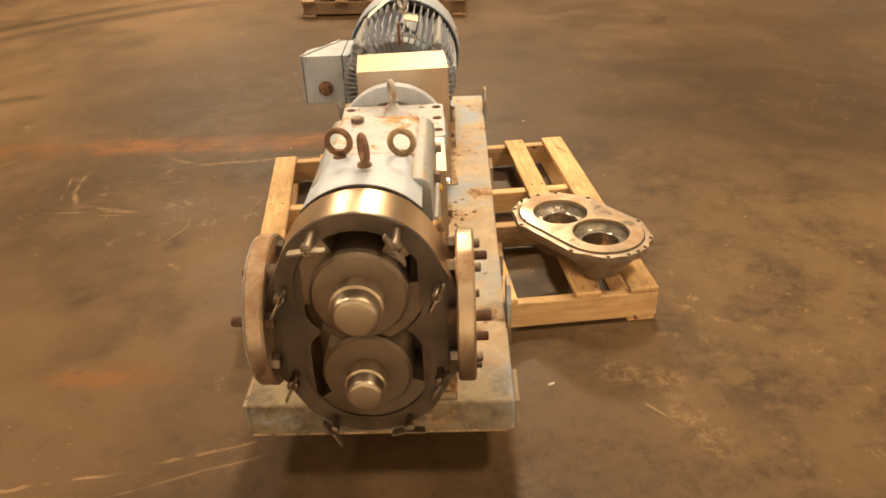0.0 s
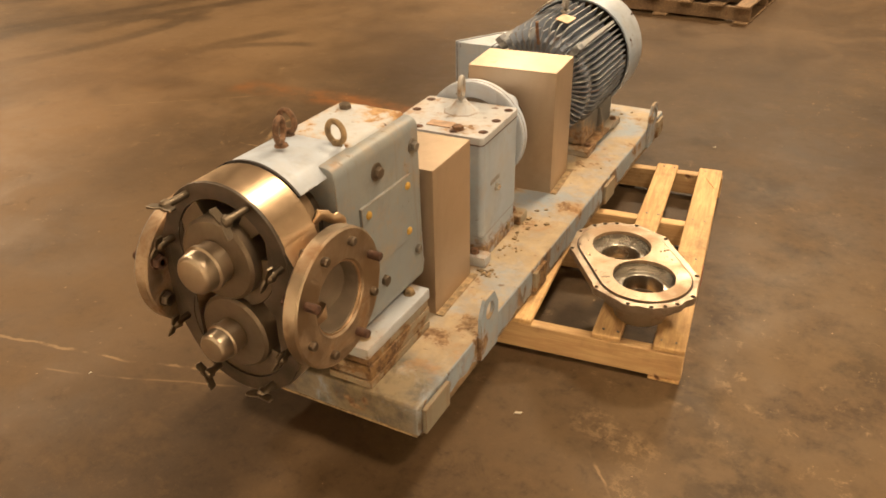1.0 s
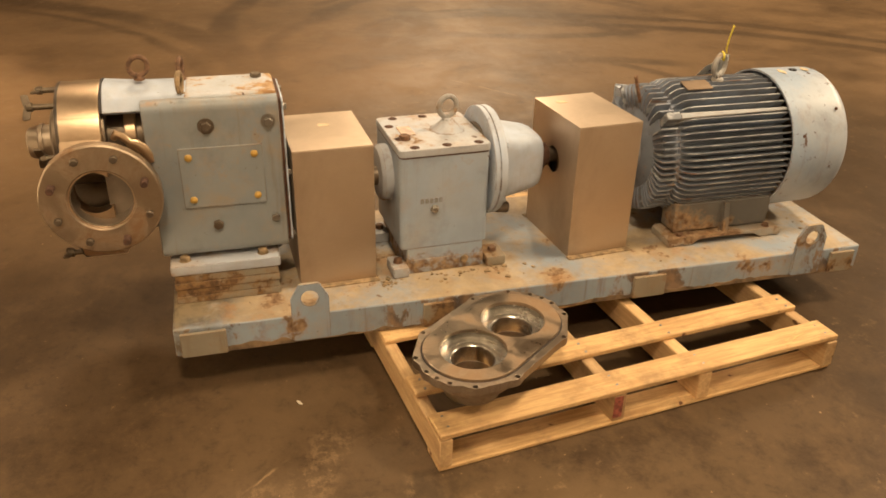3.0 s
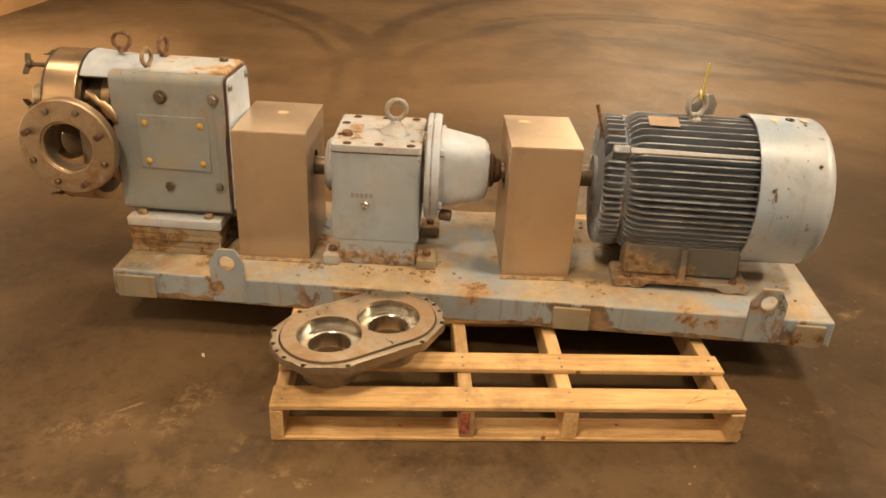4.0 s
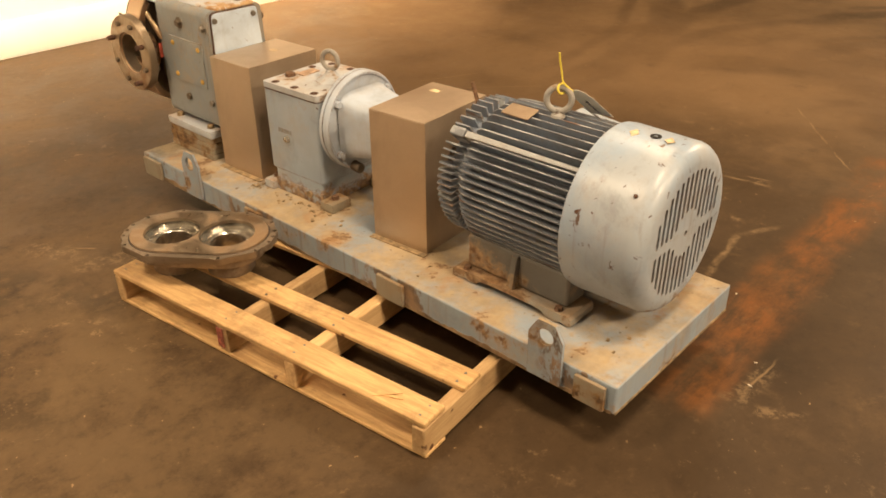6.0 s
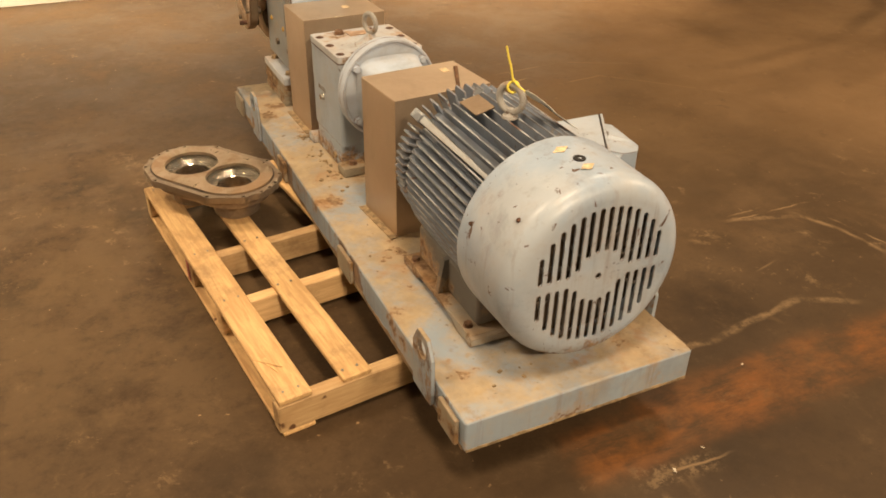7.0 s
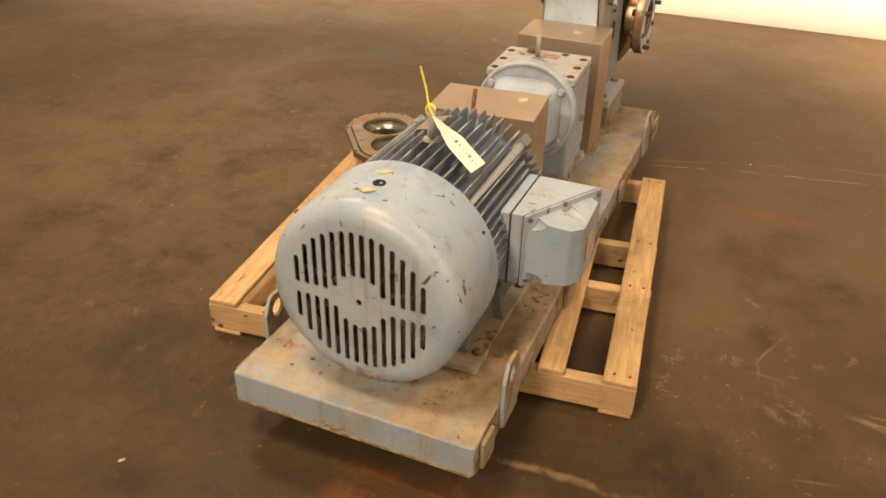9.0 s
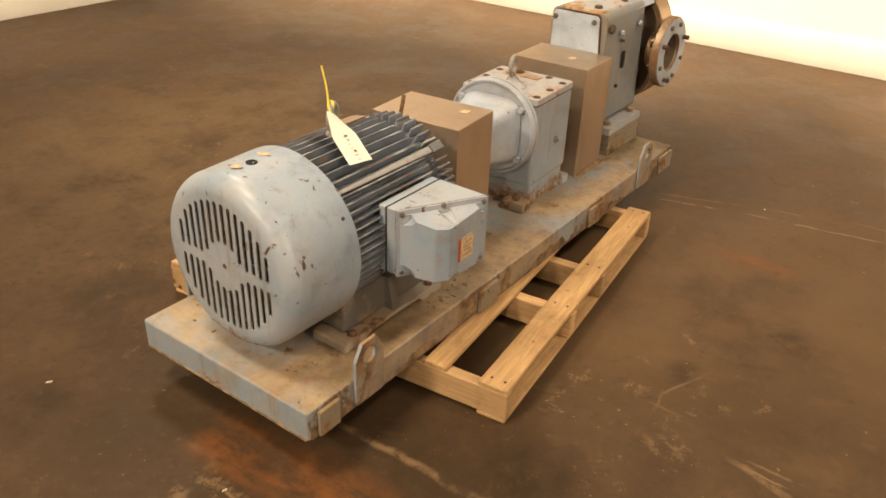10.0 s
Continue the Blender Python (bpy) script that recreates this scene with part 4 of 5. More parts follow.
        part("plug", b, skin, case)
    sx = PX - 0.118
    # No recess is cut; a black plate gives the slot's inner darkness
    part("slot", plate(rounded([(-0.905, 0.535), (-0.885, 0.535), (-0.885, 0.605), (-0.905, 0.605)], 0.008, 3), [], axes_pose((sx - 0.006, 0, 0), (0, 1, 0), (0, 0, 1)), 0.004), BLACK, case, "black plate standing for a slot's dark recess")
    for y, z, r, skin in ((-0.765, 0.712, 0.016, DARKSTEEL), (-0.86, 0.680, 0.011, BLUE_CLEAN), (-1.02, 0.690, 0.011, BLUE_CLEAN), (-0.87, 0.650, 0.006, DARK_RUST), (-0.86, 0.470, 0.008, DARK_RUST)):
        part("plug", hexbolt((sx + 0.002, y, z), (-1, 0, 0), r, 0.012), skin, case)
    # lifting eyes
    for base, turn, skin in (((PX + 0.002, -1.075, 0.797), 20, RUSTY), ((-0.072, -0.975, 0.773), 80, RUSTY), ((0.055, -0.975, 0.768), 80, RUSTY_LIGHT)):
        part("lifting_eye", eyebolt(base, 0.024, turn, 0.0065), skin, p, "rusty lifting eye")
    part("breather", hexbolt((-0.055, -0.78, 0.774), (0, 0, 1), 0.015, 0.014), DARKSTEEL, p)
    # feet: bolted plate on a stack of packing
    for s in (1, -1):
        x0, x1 = sorted((PX + s * 0.045, PX + s * 0.165))
        foot = part("foot", box((x0, -1.06, 0.292), (x1, -0.765, 0.322), 0.005), BLUE_DUSTY, p, "cast foot on rusty packing plates")
        z = 0.205
        for k, h in enumerate((0.022, 0.021, 0.022, 0.022)):
            o = 0.003 * (k % 2)
            part("packing_plate", box((x0 + o, -1.055 + o, z), (x1 - o, -0.77 - o, z + h - 0.001), 0.003), PACK, foot)
            z += h
        for y in (-1.02, -0.81):
            part("foot_bolt", hexbolt((PX + s * 0.13, y, 0.321), (0, 0, 1), 0.014, 0.014), RUSTY_LIGHT, foot)
    part("web", box((PX - 0.05, -1.0, 0.29), (PX + 0.05, -0.75, 0.34), 0.005), BLUE_DUSTY, p)
    clamp = bmesh.new()
    way = [Vector(q) for q in ((0.112, -1.150, 0.682), (0.118, -1.138, 0.698), (0.122, -1.122, 0.690), (0.124, -1.108, 0.676), (0.126, -1.094, 0.672), (0.126, -1.080, 0.658), (0.122, -1.070, 0.636), (0.120, -1.066, 0.618))]
    wide = (0.007, 0.013, 0.012, 0.010, 0.013, 0.014, 0.012, 0.008)
    rings = []
    for i, (q, r) in enumerate(zip(way, wide)):
        d = (way[min(i + 1, 7)] - way[max(i - 1, 0)]).normalized()
        up, out = d.cross(Vector((1, 0, 0))).normalized(), Vector((1, 0, 0))
        rings.append([clamp.verts.new(q + up * r * math.cos(e) + out * 0.7 * r * math.sin(e)) for e in (k * math.pi / 5 for k in range(10))])
    for r0, r1 in zip(rings, rings[1:]):
        for k in range(10):
            clamp.faces.new((r0[k], r0[(k + 1) % 10], r1[(k + 1) % 10], r1[k]))
    clamp.faces.new(rings[0])
    clamp.faces.new(rings[-1])
    part("gland_clamp", clamp, BRONZE, p, "worn shiny cast clamp behind the port")
    part("warning_label", box((0.102, -1.079, 0.545), (0.128, -1.0765, 0.60)), RED, p, "small faded red label")
    part("drive_shaft", rod((PX, -0.75, LZ), (PX, -0.42, LZ + 0.005), 0.03, 24), DARKSTEEL, p)
    return p


pump()


# ---- coupling guards ----
def guard(x0, x1, y0, y1, z1, turn, sticker, label):
    place = pose((x0 + x1) / 2, (y0 + y1) / 2, SZ1)
    g = thing("coupling_guard", place, label, "guard", "coupling guards on the skid")
    t = 0.003
    part("top_sheet", box((x0, y0, z1 - t), (x1, y1, z1), 0.0012, 2), GUARD, g)
    for xa, xb in ((x0, x0 + t), (x1 - t, x1)):
        part("side_sheet", box((xa, y0, SZ1), (xb, y1, z1 - t - 0.0002), 0.0008, 1), GUARD, g)
    for ya in (y0 + 0.0005, y1 - t - 0.0005):
        end = [(x0 + t, SZ1), (x1 - t, SZ1), (x1 - t, z1 - t), (x0 + t, z1 - t)]
        part("end_sheet", plate(end, [circle((x0 + x1) / 2, 0.478, 0.042, 24)], axes_pose((0, ya + t, 0), (1, 0, 0), (0, 0, 1)), t), GUARD, g)
    for xa, xb in ((x0 - 0.022, x0 - 0.0005), (x1 + 0.0005, x1 + 0.022)):
        part("foot_lip", box((xa, y0 - 0.004, SZ1 + 0.0005), (xb, y1 + 0.006, SZ1 + 0.0035)), RUSTY_LIGHT, g, "rust-stained bottom lip")
    cx, cy = sticker
    part("sticker", box((cx - 0.012, cy - 0.016, z1), (cx + 0.012, cy + 0.016, z1 + 0.0008)), STICKER, g, "small pale sticker")
    part("coupling", lathe([(0, 0), (0, 0.06), (0.05, 0.075), (0.12, 0.075), (0.17, 0.06), (0.17, 0)], ((x0 + x1) / 2, y0 + 0.02, 0.478), (0, 1, 0), 28), DARKSTEEL, g)
    g.matrix_world = place @ Matrix.Rotation(radians(turn), 4, "Z")
    return g


guard(-0.169, 0.135, -0.717, -0.495, 0.623, 2.0, (-0.06, -0.60), "brushed stainless coupling guard beside the pump, standing on the skid")
guard(-0.170, 0.134, 0.103, 0.314, 0.630, 4.75, (-0.105, 0.165), "brushed stainless coupling guard beside the motor, standing on the skid")


# ---- gearbox ----
GX, GZ = -0.025, 0.488


def gearbox():
    g = thing("gearbox", pose(GX, -0.25, SZ1), "pale blue-grey cast gear reducer bolted to the skid", "gearbox")
    body = rounded([(-0.168, -0.422), (0.127, -0.422), (0.127, -0.154), (-0.168, -0.154)], 0.016, 4)
    part("housing", plate(body, [], pose(0, 0, 0.288), 0.286, 0.003), CASTING, g)
    low = rounded([(-0.168, -0.402), (0.1268, -0.402), (0.1268, -0.164), (-0.168, -0.164)], 0.012, 4)
    part("lower_housing", plate(low, [], pose(0, 0, 0.212), 0.0765, 0.002), CASTING, g)
    part("output_boss", lathe([(0, 0), (0, 0.085), (0.024, 0.085), (0.034, 0.075), (0.036, 0.05), (0.036, 0)], (GX, -0.421, 0.478), (0, -1, 0), 44), BLUE_DUSTY, g, "round output boss")
    part("neck", lathe([(0, 0), (0, 0.118), (0.016, 0.118), (0.016, 0)], (GX, -0.1535, GZ), (0, 1, 0), 40), DARKSTEEL, g)
    top = rounded([(-0.170, -0.424), (0.1285, -0.424), (0.1285, -0.152), (-0.170, -0.152)], 0.016, 4)
    part("lid_joint", plate([(u * 1.004, v * 1.0015) for u, v in body], [], pose(0, 0, 0.5735), 0.003), DARK_RUST, g, "dark joint line")
    lid = part("lid", plate(top, [], pose(0, 0, 0.576), 0.022, 0.003), BLUE_DUSTY, g, "lid with chipped paint and rust")
    for x, y in ((0.108, -0.375), (0.108, -0.28), (0.108, -0.185), (-0.148, -0.375), (-0.148, -0.28), (-0.148, -0.185), (0.03, -0.40), (-0.08, -0.403)):
        part("lid_bolt", lathe([(0, 0), (0, 0.015), (0.0015, 0.014), (0.0012, 0.010), (0.004, 0.008), (0.004, 0)], (x, y, 0.597), (0, 0, 1), 14), DARK_RUST, lid)
    part("lid_plate", box((-0.065, -0.385, 0.598), (0.01, -0.345, 0.601)), COPPER, lid, "worn copper-coloured label plate")
    part("filler_cap", hexbolt((0.035, -0.385, 0.599), (0, 0, 1), 0.016, 0.012), RUSTY, lid)
    part("lifting_eye", eyebolt((-0.02, -0.24, 0.624), 0.030, 15, 0.0080), EYE, g, "painted lifting eye on a flared boss")
    part("eye_boss", lathe([(0, 0), (0, 0.056), (0.008, 0.040), (0.022, 0.024), (0.036, 0.014), (0.036, 0)], (-0.02, -0.24, 0.598), (0, 0, 1), 8), BLUE_DUSTY, g)
    # input bell
    bell = part("input_flange", lathe([(0, 0), (0, 0.16), (0.004, 0.166), (0.018, 0.166), (0.0185, 0.162), (0.021, 0.162), (0.0215, 0.166), (0.036, 0.166), (0.044, 0.162), (0.044, 0.156), (0.038, 0.152), (0.038, 0)], (GX, -0.142, GZ), (0, 1, 0), 56), BLUE_CLEAN, g, "round bolted flange")
    cone = bmesh.new()
    rings = []
    for d, r, e in ((0.0, 0.116, 4.5), (0.012, 0.106, 6.0), (0.118, 0.086, 6.0), (0.136, 0.080, 5.0), (0.146, 0.070, 3.5), (0.146, 0.060, 2.0), (0.150, 0.058, 2.0), (0.150, 0.001, 2.0)):
        ring = []
        for k in range(48):
            a = 2 * math.pi * k / 48
            c, q = math.cos(a), math.sin(a)
            m = r / (abs(c) ** e + abs(q) ** e) ** (1 / e)
            ring.append(cone.verts.new((GX + m * c, -0.0985 + d*1.03, GZ + m * q)))
        rings.append(ring)
    for r0, r1 in zip(rings, rings[1:]):
        for k in range(48):
            cone.faces.new((r0[k], r0[(k + 1) % 48], r1[(k + 1) % 48], r1[k]))
    part("cone", cone, BLUE_CLEAN, g, "tapered square-sided input housing")
    for k in range(4):
        a = radians((37.5, 142.5, 217.5, 322.5)[k])
        part("flange_bolt", hexbolt((GX + 0.144 * math.cos(a), -0.1035, GZ + 0.142 * math.sin(a)), (0, 1, 0), 0.013, 0.017), BLUE_CLEAN, bell)
    part("shaft_hub", lathe([(0, 0), (0, 0.056), (0.010, 0.052), (0.016, 0.040), (0.030, 0.036), (0.034, 0.030), (0.034, 0)], (GX - 0.001, 0.059, GZ - 0.003), (0, 1, 0), 32), DARK_RUST, g, "dark rusty shaft hub")
    part("input_shaft", rod((GX - 0.001, 0.05, GZ - 0.003), (GX - 0.002, 0.16, GZ - 0.006), 0.026, 24), DARKSTEEL, g)
    part("drain_cock", rod((0.04, -0.095, 0.352), (0.042, -0.055, 0.348), 0.018, 16, 0.004), DARKSTEEL, g, "dark drain cock under the flange")
    # feet
    for y0, y1 in ((-0.450, -0.40), (-0.158, -0.095)):
        for x0, x1 in ((0.06, 0.148), (-0.178, -0.092)):
            part("foot", box((x0, y0, SZ1), (x1, y1, 0.238), 0.006), PACK if y0 > -0.3 else BLUE_DUSTY, g, "rusty cast foot")
            part("foot_bolt", hexbolt(((x0 + x1) / 2, (y0 + y1) / 2, 0.237), (0, 0, 1), 0.013, 0.014), RUSTY, g)
    part("skirt", box((-0.1695, -0.4035, SZ1), (0.1285, -0.1625, 0.250), 0.003), CASTING, g, "rust-streaked lower edge")
    for x, s in ((0.127, 1), (-0.168, -1)):
        part("oil_plug", hexbolt((x, -0.32, 0.412), (s, 0, 0), 0.011, 0.012), BRIGHT, g)
        part("drain_plug", hexbolt((x, -0.225, 0.235), (s, 0, 0), 0.013, 0.008), RUSTY_LIGHT, g)
    bars = bmesh.new()
    for k in range(5):
        box((0.127, -0.362 + k * 0.014, 0.432), (0.1284, -0.353 + k * 0.014, 0.446), bm=bars)
    part("cast_mark", bars, BLUE, g, "worn cast lettering")
    g.matrix_world = pose(GX, -0.25, SZ1, 0, 0, 2.2)
    return g


gearbox()

# ---- motor ----
MX, MZ = -0.047, 0.478


def motor():
    m = thing("electric_motor", pose(MX, 0.66, SZ1), "large grey-blue finned electric motor with a slotted fan cover", "motor")
    y0, y1 = 0.462, 0.838
    part("frame", lathe([(0, 0), (0, 0.168), (0.005, 0.178), (y1 - y0 - 0.005, 0.178), (y1 - y0, 0.17), (y1 - y0, 0)], (MX, y0, MZ), (0, 1, 0), 64), FIN, m)
    degs = [-62 + 5.75 * k for k in range(19)] + [52.5 + 7.5 * k for k in range(11)] + [138.5 + 5.75 * k for k in range(19)]
    fins = [radians(a) for a in degs if abs(a - 45) > 3 and abs(a - 135) > 3]
    for a in fins:
        d, s = Vector((math.cos(a), 0, math.sin(a))), Vector((-math.sin(a), 0, math.cos(a)))
        top = 0.214
        b = bmesh.new()
        prof = [(y0 + 0.004, 0.174), (y0 + 0.012, 0.196), (y0 + 0.035, top - 0.002), (y0 + 0.06, top), (y1, top), (y1, 0.174)]
        rows = []
        for w in (-1, 1):
            rows.append([b.verts.new(Vector((MX, y, MZ)) + d * r + s * w * (0.0036 if r < 0.18 else 0.0018)) for y, r in prof])
        b.faces.new(rows[0])
        b.faces.new(rows[1][::-1])
        for i in range(len(prof)):
            j = (i + 1) % len(prof)
            b.faces.new((rows[0][i], rows[0][j], rows[1][j], rows[1][i]))
        fin = part("fin", b, FIN, m)
        e = bmesh.new()
        rows = [[e.verts.new(Vector((MX, y, MZ)) + d * (r + h) + s * w * 0.0019) for y, r in prof[1:5]] for w, h in ((-1, 0.0), (1, 0.0), (1, 0.0016), (-1, 0.0016))]
        for i in range(3):
            for r0, r1 in ((0, 1), (1, 2), (2, 3), (3, 0)):
                e.faces.new((rows[r0][i], rows[r0][i + 1], rows[r1][i + 1], rows[r1][i]))
        for i in (0, 3):
            e.faces.new([rows[r][i] for r in range(4)])
        part("fin_edge", e, FIN_EDGE, fin, "worn pale fin edge")
    # thick ribs at the shoulders
    for a in (radians(45), radians(135)):
        d, s = Vector((math.cos(a), 0, math.sin(a))), Vector((-math.sin(a), 0, math.cos(a)))
        b = box((-0.010, 0, 0), (0.010, y1 - y0, 0.044), 0.003)
        for v in b.verts:
            v.co.x *= 1.0 - 0.5 * min(1.0, v.co.y / 0.25)
        b.transform(axes_pose(Vector((MX, y0, MZ)) + d * 0.174, s, (0, 1, 0)) if s.cross(Vector((0, 1, 0))).dot(d) > 0 else axes_pose(Vector((MX, y0, MZ)) + d * 0.174, -s, (0, 1, 0)))
        part("shoulder_rib", b, FIN_RIB, m)
        lugb = box((-0.013, -0.05, 0), (0.013, -0.002, 0.05), 0.004)
        sg = 1 if s.cross(Vector((0, 1, 0))).dot(d) > 0 else -1
        lugb.transform(axes_pose(Vector((MX, y0, MZ)) + d * 0.172, s * sg, (0, 1, 0)))
        part("bell_lug", lugb, FIN_EDGE, m)
    # drive-end bell with its own short fins
    bell = part("end_bell", lathe([(0, 0), (0, 0.07), (0.01, 0.075), (0.02, 0.12), (0.035, 0.165), (0.06, 0.172), (0.084, 0.172), (0.084, 0)], (MX, 0.380, MZ), (0, 1, 0), 48), FIN, m)
    for k, deg in enumerate(degs + [204.0 + 5.75 * q for q in range(1, 17)]):
        a = radians(deg)
        if abs(deg - 45) < 5 or abs(deg - 135) < 5:
            continue
        d, s = Vector((math.cos(a), 0, math.sin(a))), Vector((-math.sin(a), 0, math.cos(a)))
        prof = [(0.404, 0.12), (0.396, 0.16), (0.394, 0.192), (0.401, 0.204), (0.452, 0.204), (0.455, 0.16)]
        b = bmesh.new()
        rows = [[b.verts.new(Vector((MX, y, MZ)) + d * r + s * w) for y, r in prof] for w in (-0.0024, 0.0024)]
        b.faces.new(rows[0])
        b.faces.new(rows[1][::-1])
        for i in range(6):
            j = (i + 1) % 6
            b.faces.new((rows[0][i], rows[0][j], rows[1][j], rows[1][i]))
        part("bell_fin", b, FIN_EDGE if k % 4 == 1 else FIN, bell)
    part("motor_shaft", rod((MX + 0.01, 0.3, MZ), (MX, 0.4, MZ), 0.027, 24), DARKSTEEL, m)
    # fan cover: dished shell with slots
    cy0, cy1, R = 0.832, 1.058, 0.2295
    prof = [(0.004, R - 0.006), (0.0, R - 0.006), (0.0, R)]
    prof += [(0.02, R + 0.001), (0.165, R - 0.002)]
    for i in range(9):
        a = radians(90 * i / 8)
        prof.append((cy1 - cy0 - 0.045 + 0.045 * math.sin(a), R - 0.047 + 0.045 * math.cos(a)))
    dish = lathe(prof, (MX, cy0, MZ), (0, 1, 0), 72)
    face_r = R - 0.047
    holes = []
    count = 14
    for k in range(count):
        u = -0.148 + k * (0.296 / (count - 1))
        reach = math.sqrt(0.168 ** 2 - u * u)
        inner = math.sqrt(0.062 ** 2 - u * u) if abs(u) < 0.062 else 0.0
        w = 0.0057
        for sgn in (1, -1):
            v0 = max(0.012 if inner == 0 else inner, 0.012)
            v1 = reach
            if sgn > 0:
                lo, hi = v0, v1
            else:
                lo, hi = -v1, -v0
            if hi - lo < 0.02:
                continue
            slot = [(u + w * math.cos(radians(q)), hi - w + w * math.sin(radians(q))) for q in (0, 45, 90, 135, 180)]
            slot += [(u + w * math.cos(radians(q)), lo + w + w * math.sin(radians(q))) for q in (180, 225, 270, 315, 360)]
            holes.append(slot)
    holes.append(circle(0, 0, 0.007, 12))
    grid = plate(circle(0, 0, face_r, 72), holes, axes_pose((MX, cy1, MZ), (1, 0, 0), (0, 0, 1)), 0.004)
    wall = [f for f in grid.faces if all(math.hypot(v.co.x - MX, v.co.z - MZ) > face_r - 0.0003 for v in f.verts)]
    bmesh.ops.delete(grid, geom=wall, context="FACES")
    merge(dish, grid)
    bmesh.ops.remove_doubles(dish, verts=dish.verts, dist=0.0004)
    shell = part("fan_cover", dish, SHELL, m, "pale grey-blue dented fan cover with upright slots")
    part("fan_disc", lathe([(0, 0), (0, 0.17), (0.004, 0.17), (0.004, 0)], (MX, cy1 - 0.05, MZ), (0, 1, 0), 40), DARKSTEEL, m)
    for k in range(9):
        q = box((-0.003, -0.03, 0.05), (0.003, 0.012, 0.165))
        q.transform(Matrix.Translation((MX, cy1 - 0.045, MZ)) @ Matrix.Rotation(radians(k * 40), 4, "Y"))
        part("fan_blade", q, BOLT, m)
    part("cover_plug", lathe([(0, 0), (0, 0.014), (0.003, 0.014), (0.003, 0.008), (0.001, 0.006), (0.001, 0)], (MX + 0.004, 0.945, MZ + R - 0.002), (0, 0, 1), 18), BLACK, shell)
    for x, y, w in ((MX + 0.02, 0.893, 0.020), (MX + 0.012, 0.985, 0.018)):
        zz = MZ + math.sqrt((R + 0.001) ** 2 - (x - MX) ** 2)
        torn = [(w * math.cos(q) * k, 0.013 * math.sin(q) * k) for q, k in zip((0, 0.7, 1.5, 2.3, 3.1, 3.9, 4.6, 5.5), (1.0, 0.7, 1.1, 0.8, 1.15, 0.75, 0.95, 0.6))]
        part("sticker_scrap", plate(torn, [], pose(x, y, zz - 0.0005, 0, math.degrees(math.asin((x - MX) / R)), 12), 0.0012), STICKER, shell, "peeling sticker remains")
    for a, y in ((150, 0.86), (20, 0.87), (40, 1.0)):
        d = Vector((math.cos(radians(a)), 0, math.sin(radians(a))))
        part("cover_screw", hexbolt(Vector((MX, y, MZ)) + d * R, d, 0.0048, 0.004), DARK_RUST, shell)
    # feet
    for s in (1, -1):
        x0, x1 = sorted((MX + s * 0.09, MX + s * 0.205))
        pts = [(0.462, 0.228), (0.470, 0.236), (0.56, 0.237), (0.60, 0.234), (0.63, 0.238), (0.70, 0.238), (0.73, 0.234), (0.79, 0.237), (0.866, 0.236), (0.874, 0.228), (0.874, 0.210), (0.862, 0.206), (0.842, 0.212), (0.826, 0.206), (0.80, 0.207), (0.775, 0.221), (0.73, 0.224), (0.60, 0.224), (0.565, 0.221), (0.55, 0.208), (0.525, 0.206), (0.51, 0.213), (0.49, 0.206), (0.462, 0.207)]
        foot = part("foot", plate(pts, [], axes_pose((x0, 0, 0), (0, 1, 0), (0, 0, 1)), x1 - x0, 0.002), FOOT, m, "cast foot with flaking rust")
        xa, xb = sorted((MX + s * 0.085, MX + s * 0.172))
        part("foot_web", box((xa, 0.49, 0.237), (xb, 0.84, 0.34), 0.01, 3), FOOT_WEB, foot)
        rib = plate([(s * 0.15, 0.236), (s * 0.202, 0.236), (s * 0.200, 0.250), (s * 0.184, 0.335), (s * 0.15, 0.340)], [], axes_pose((MX, 0.677, 0), (1, 0, 0), (0, 0, 1)), 0.020, 0.003)
        part("foot_rib", rib, FOOT_WEB, foot)
        for y in (0.505, 0.825):
            part("foot_bolt", hexbolt((MX + s * 0.188, y, 0.236), (0, 0, 1), 0.011, 0.011), RUSTY, foot)
    part("name_plate", plate(rounded([(-0.027, -0.045), (0.027, -0.045), (0.027, 0.045), (-0.027, 0.045)], 0.005), [], pose(MX + 0.050, 0.565, MZ + 0.2115, 0, 13.5, 0), 0.003), PLATE, m, "tarnished copper name plate")
    part("lifting_eye", eyebolt((MX + 0.012, 0.662, MZ + 0.212), 0.033, 28, 0.0085), EYE, m, "painted lifting eye")
    part("grease_pipe", sweep([(-0.034, 0.398, 0.635), (-0.034, 0.384, 0.672), (-0.032, 0.368, 0.721)], 0.006), RUSTY, m, "rusty grease pipe")
    # terminal box, split on the slant
    near, along, away = Vector((-0.424, 0.508, 0)), Vector((0.496 * 0.250, 0.870 * 0.250, 0)), Vector((-0.870, 0.496, 0))

    def slab(u0, u1, d0, d1):
        return [tuple((near + along * u + away * d)[:2]) for u, d in ((u0, d0), (u0, d1), (u1, d1), (u1, d0))]

    inner = [(-0.235, 0.500), (-0.408, 0.500), slab(0.0, 1.0, -0.011, 0)[0], slab(0.0, 1.0, -0.011, 0)[3], (-0.235, 0.722)]
    base = part("terminal_box", plate(rounded(inner, 0.008, 3), [], pose(0, 0, 0.390), 0.185, 0.003), SHELL, m, "cast terminal box")
    part("box_gasket", plate(slab(0.006, 0.994, -0.0105, -0.0075), [], pose(0, 0, 0.391), 0.1845), GASKET, base)
    lid = part("box_cover", plate(rounded(slab(0, 1, -0.0075, 0.0), 0.002, 2), [], pose(0, 0, 0.388), 0.189, 0.002), SHELL, base, "bulging cast cover with corner screws")
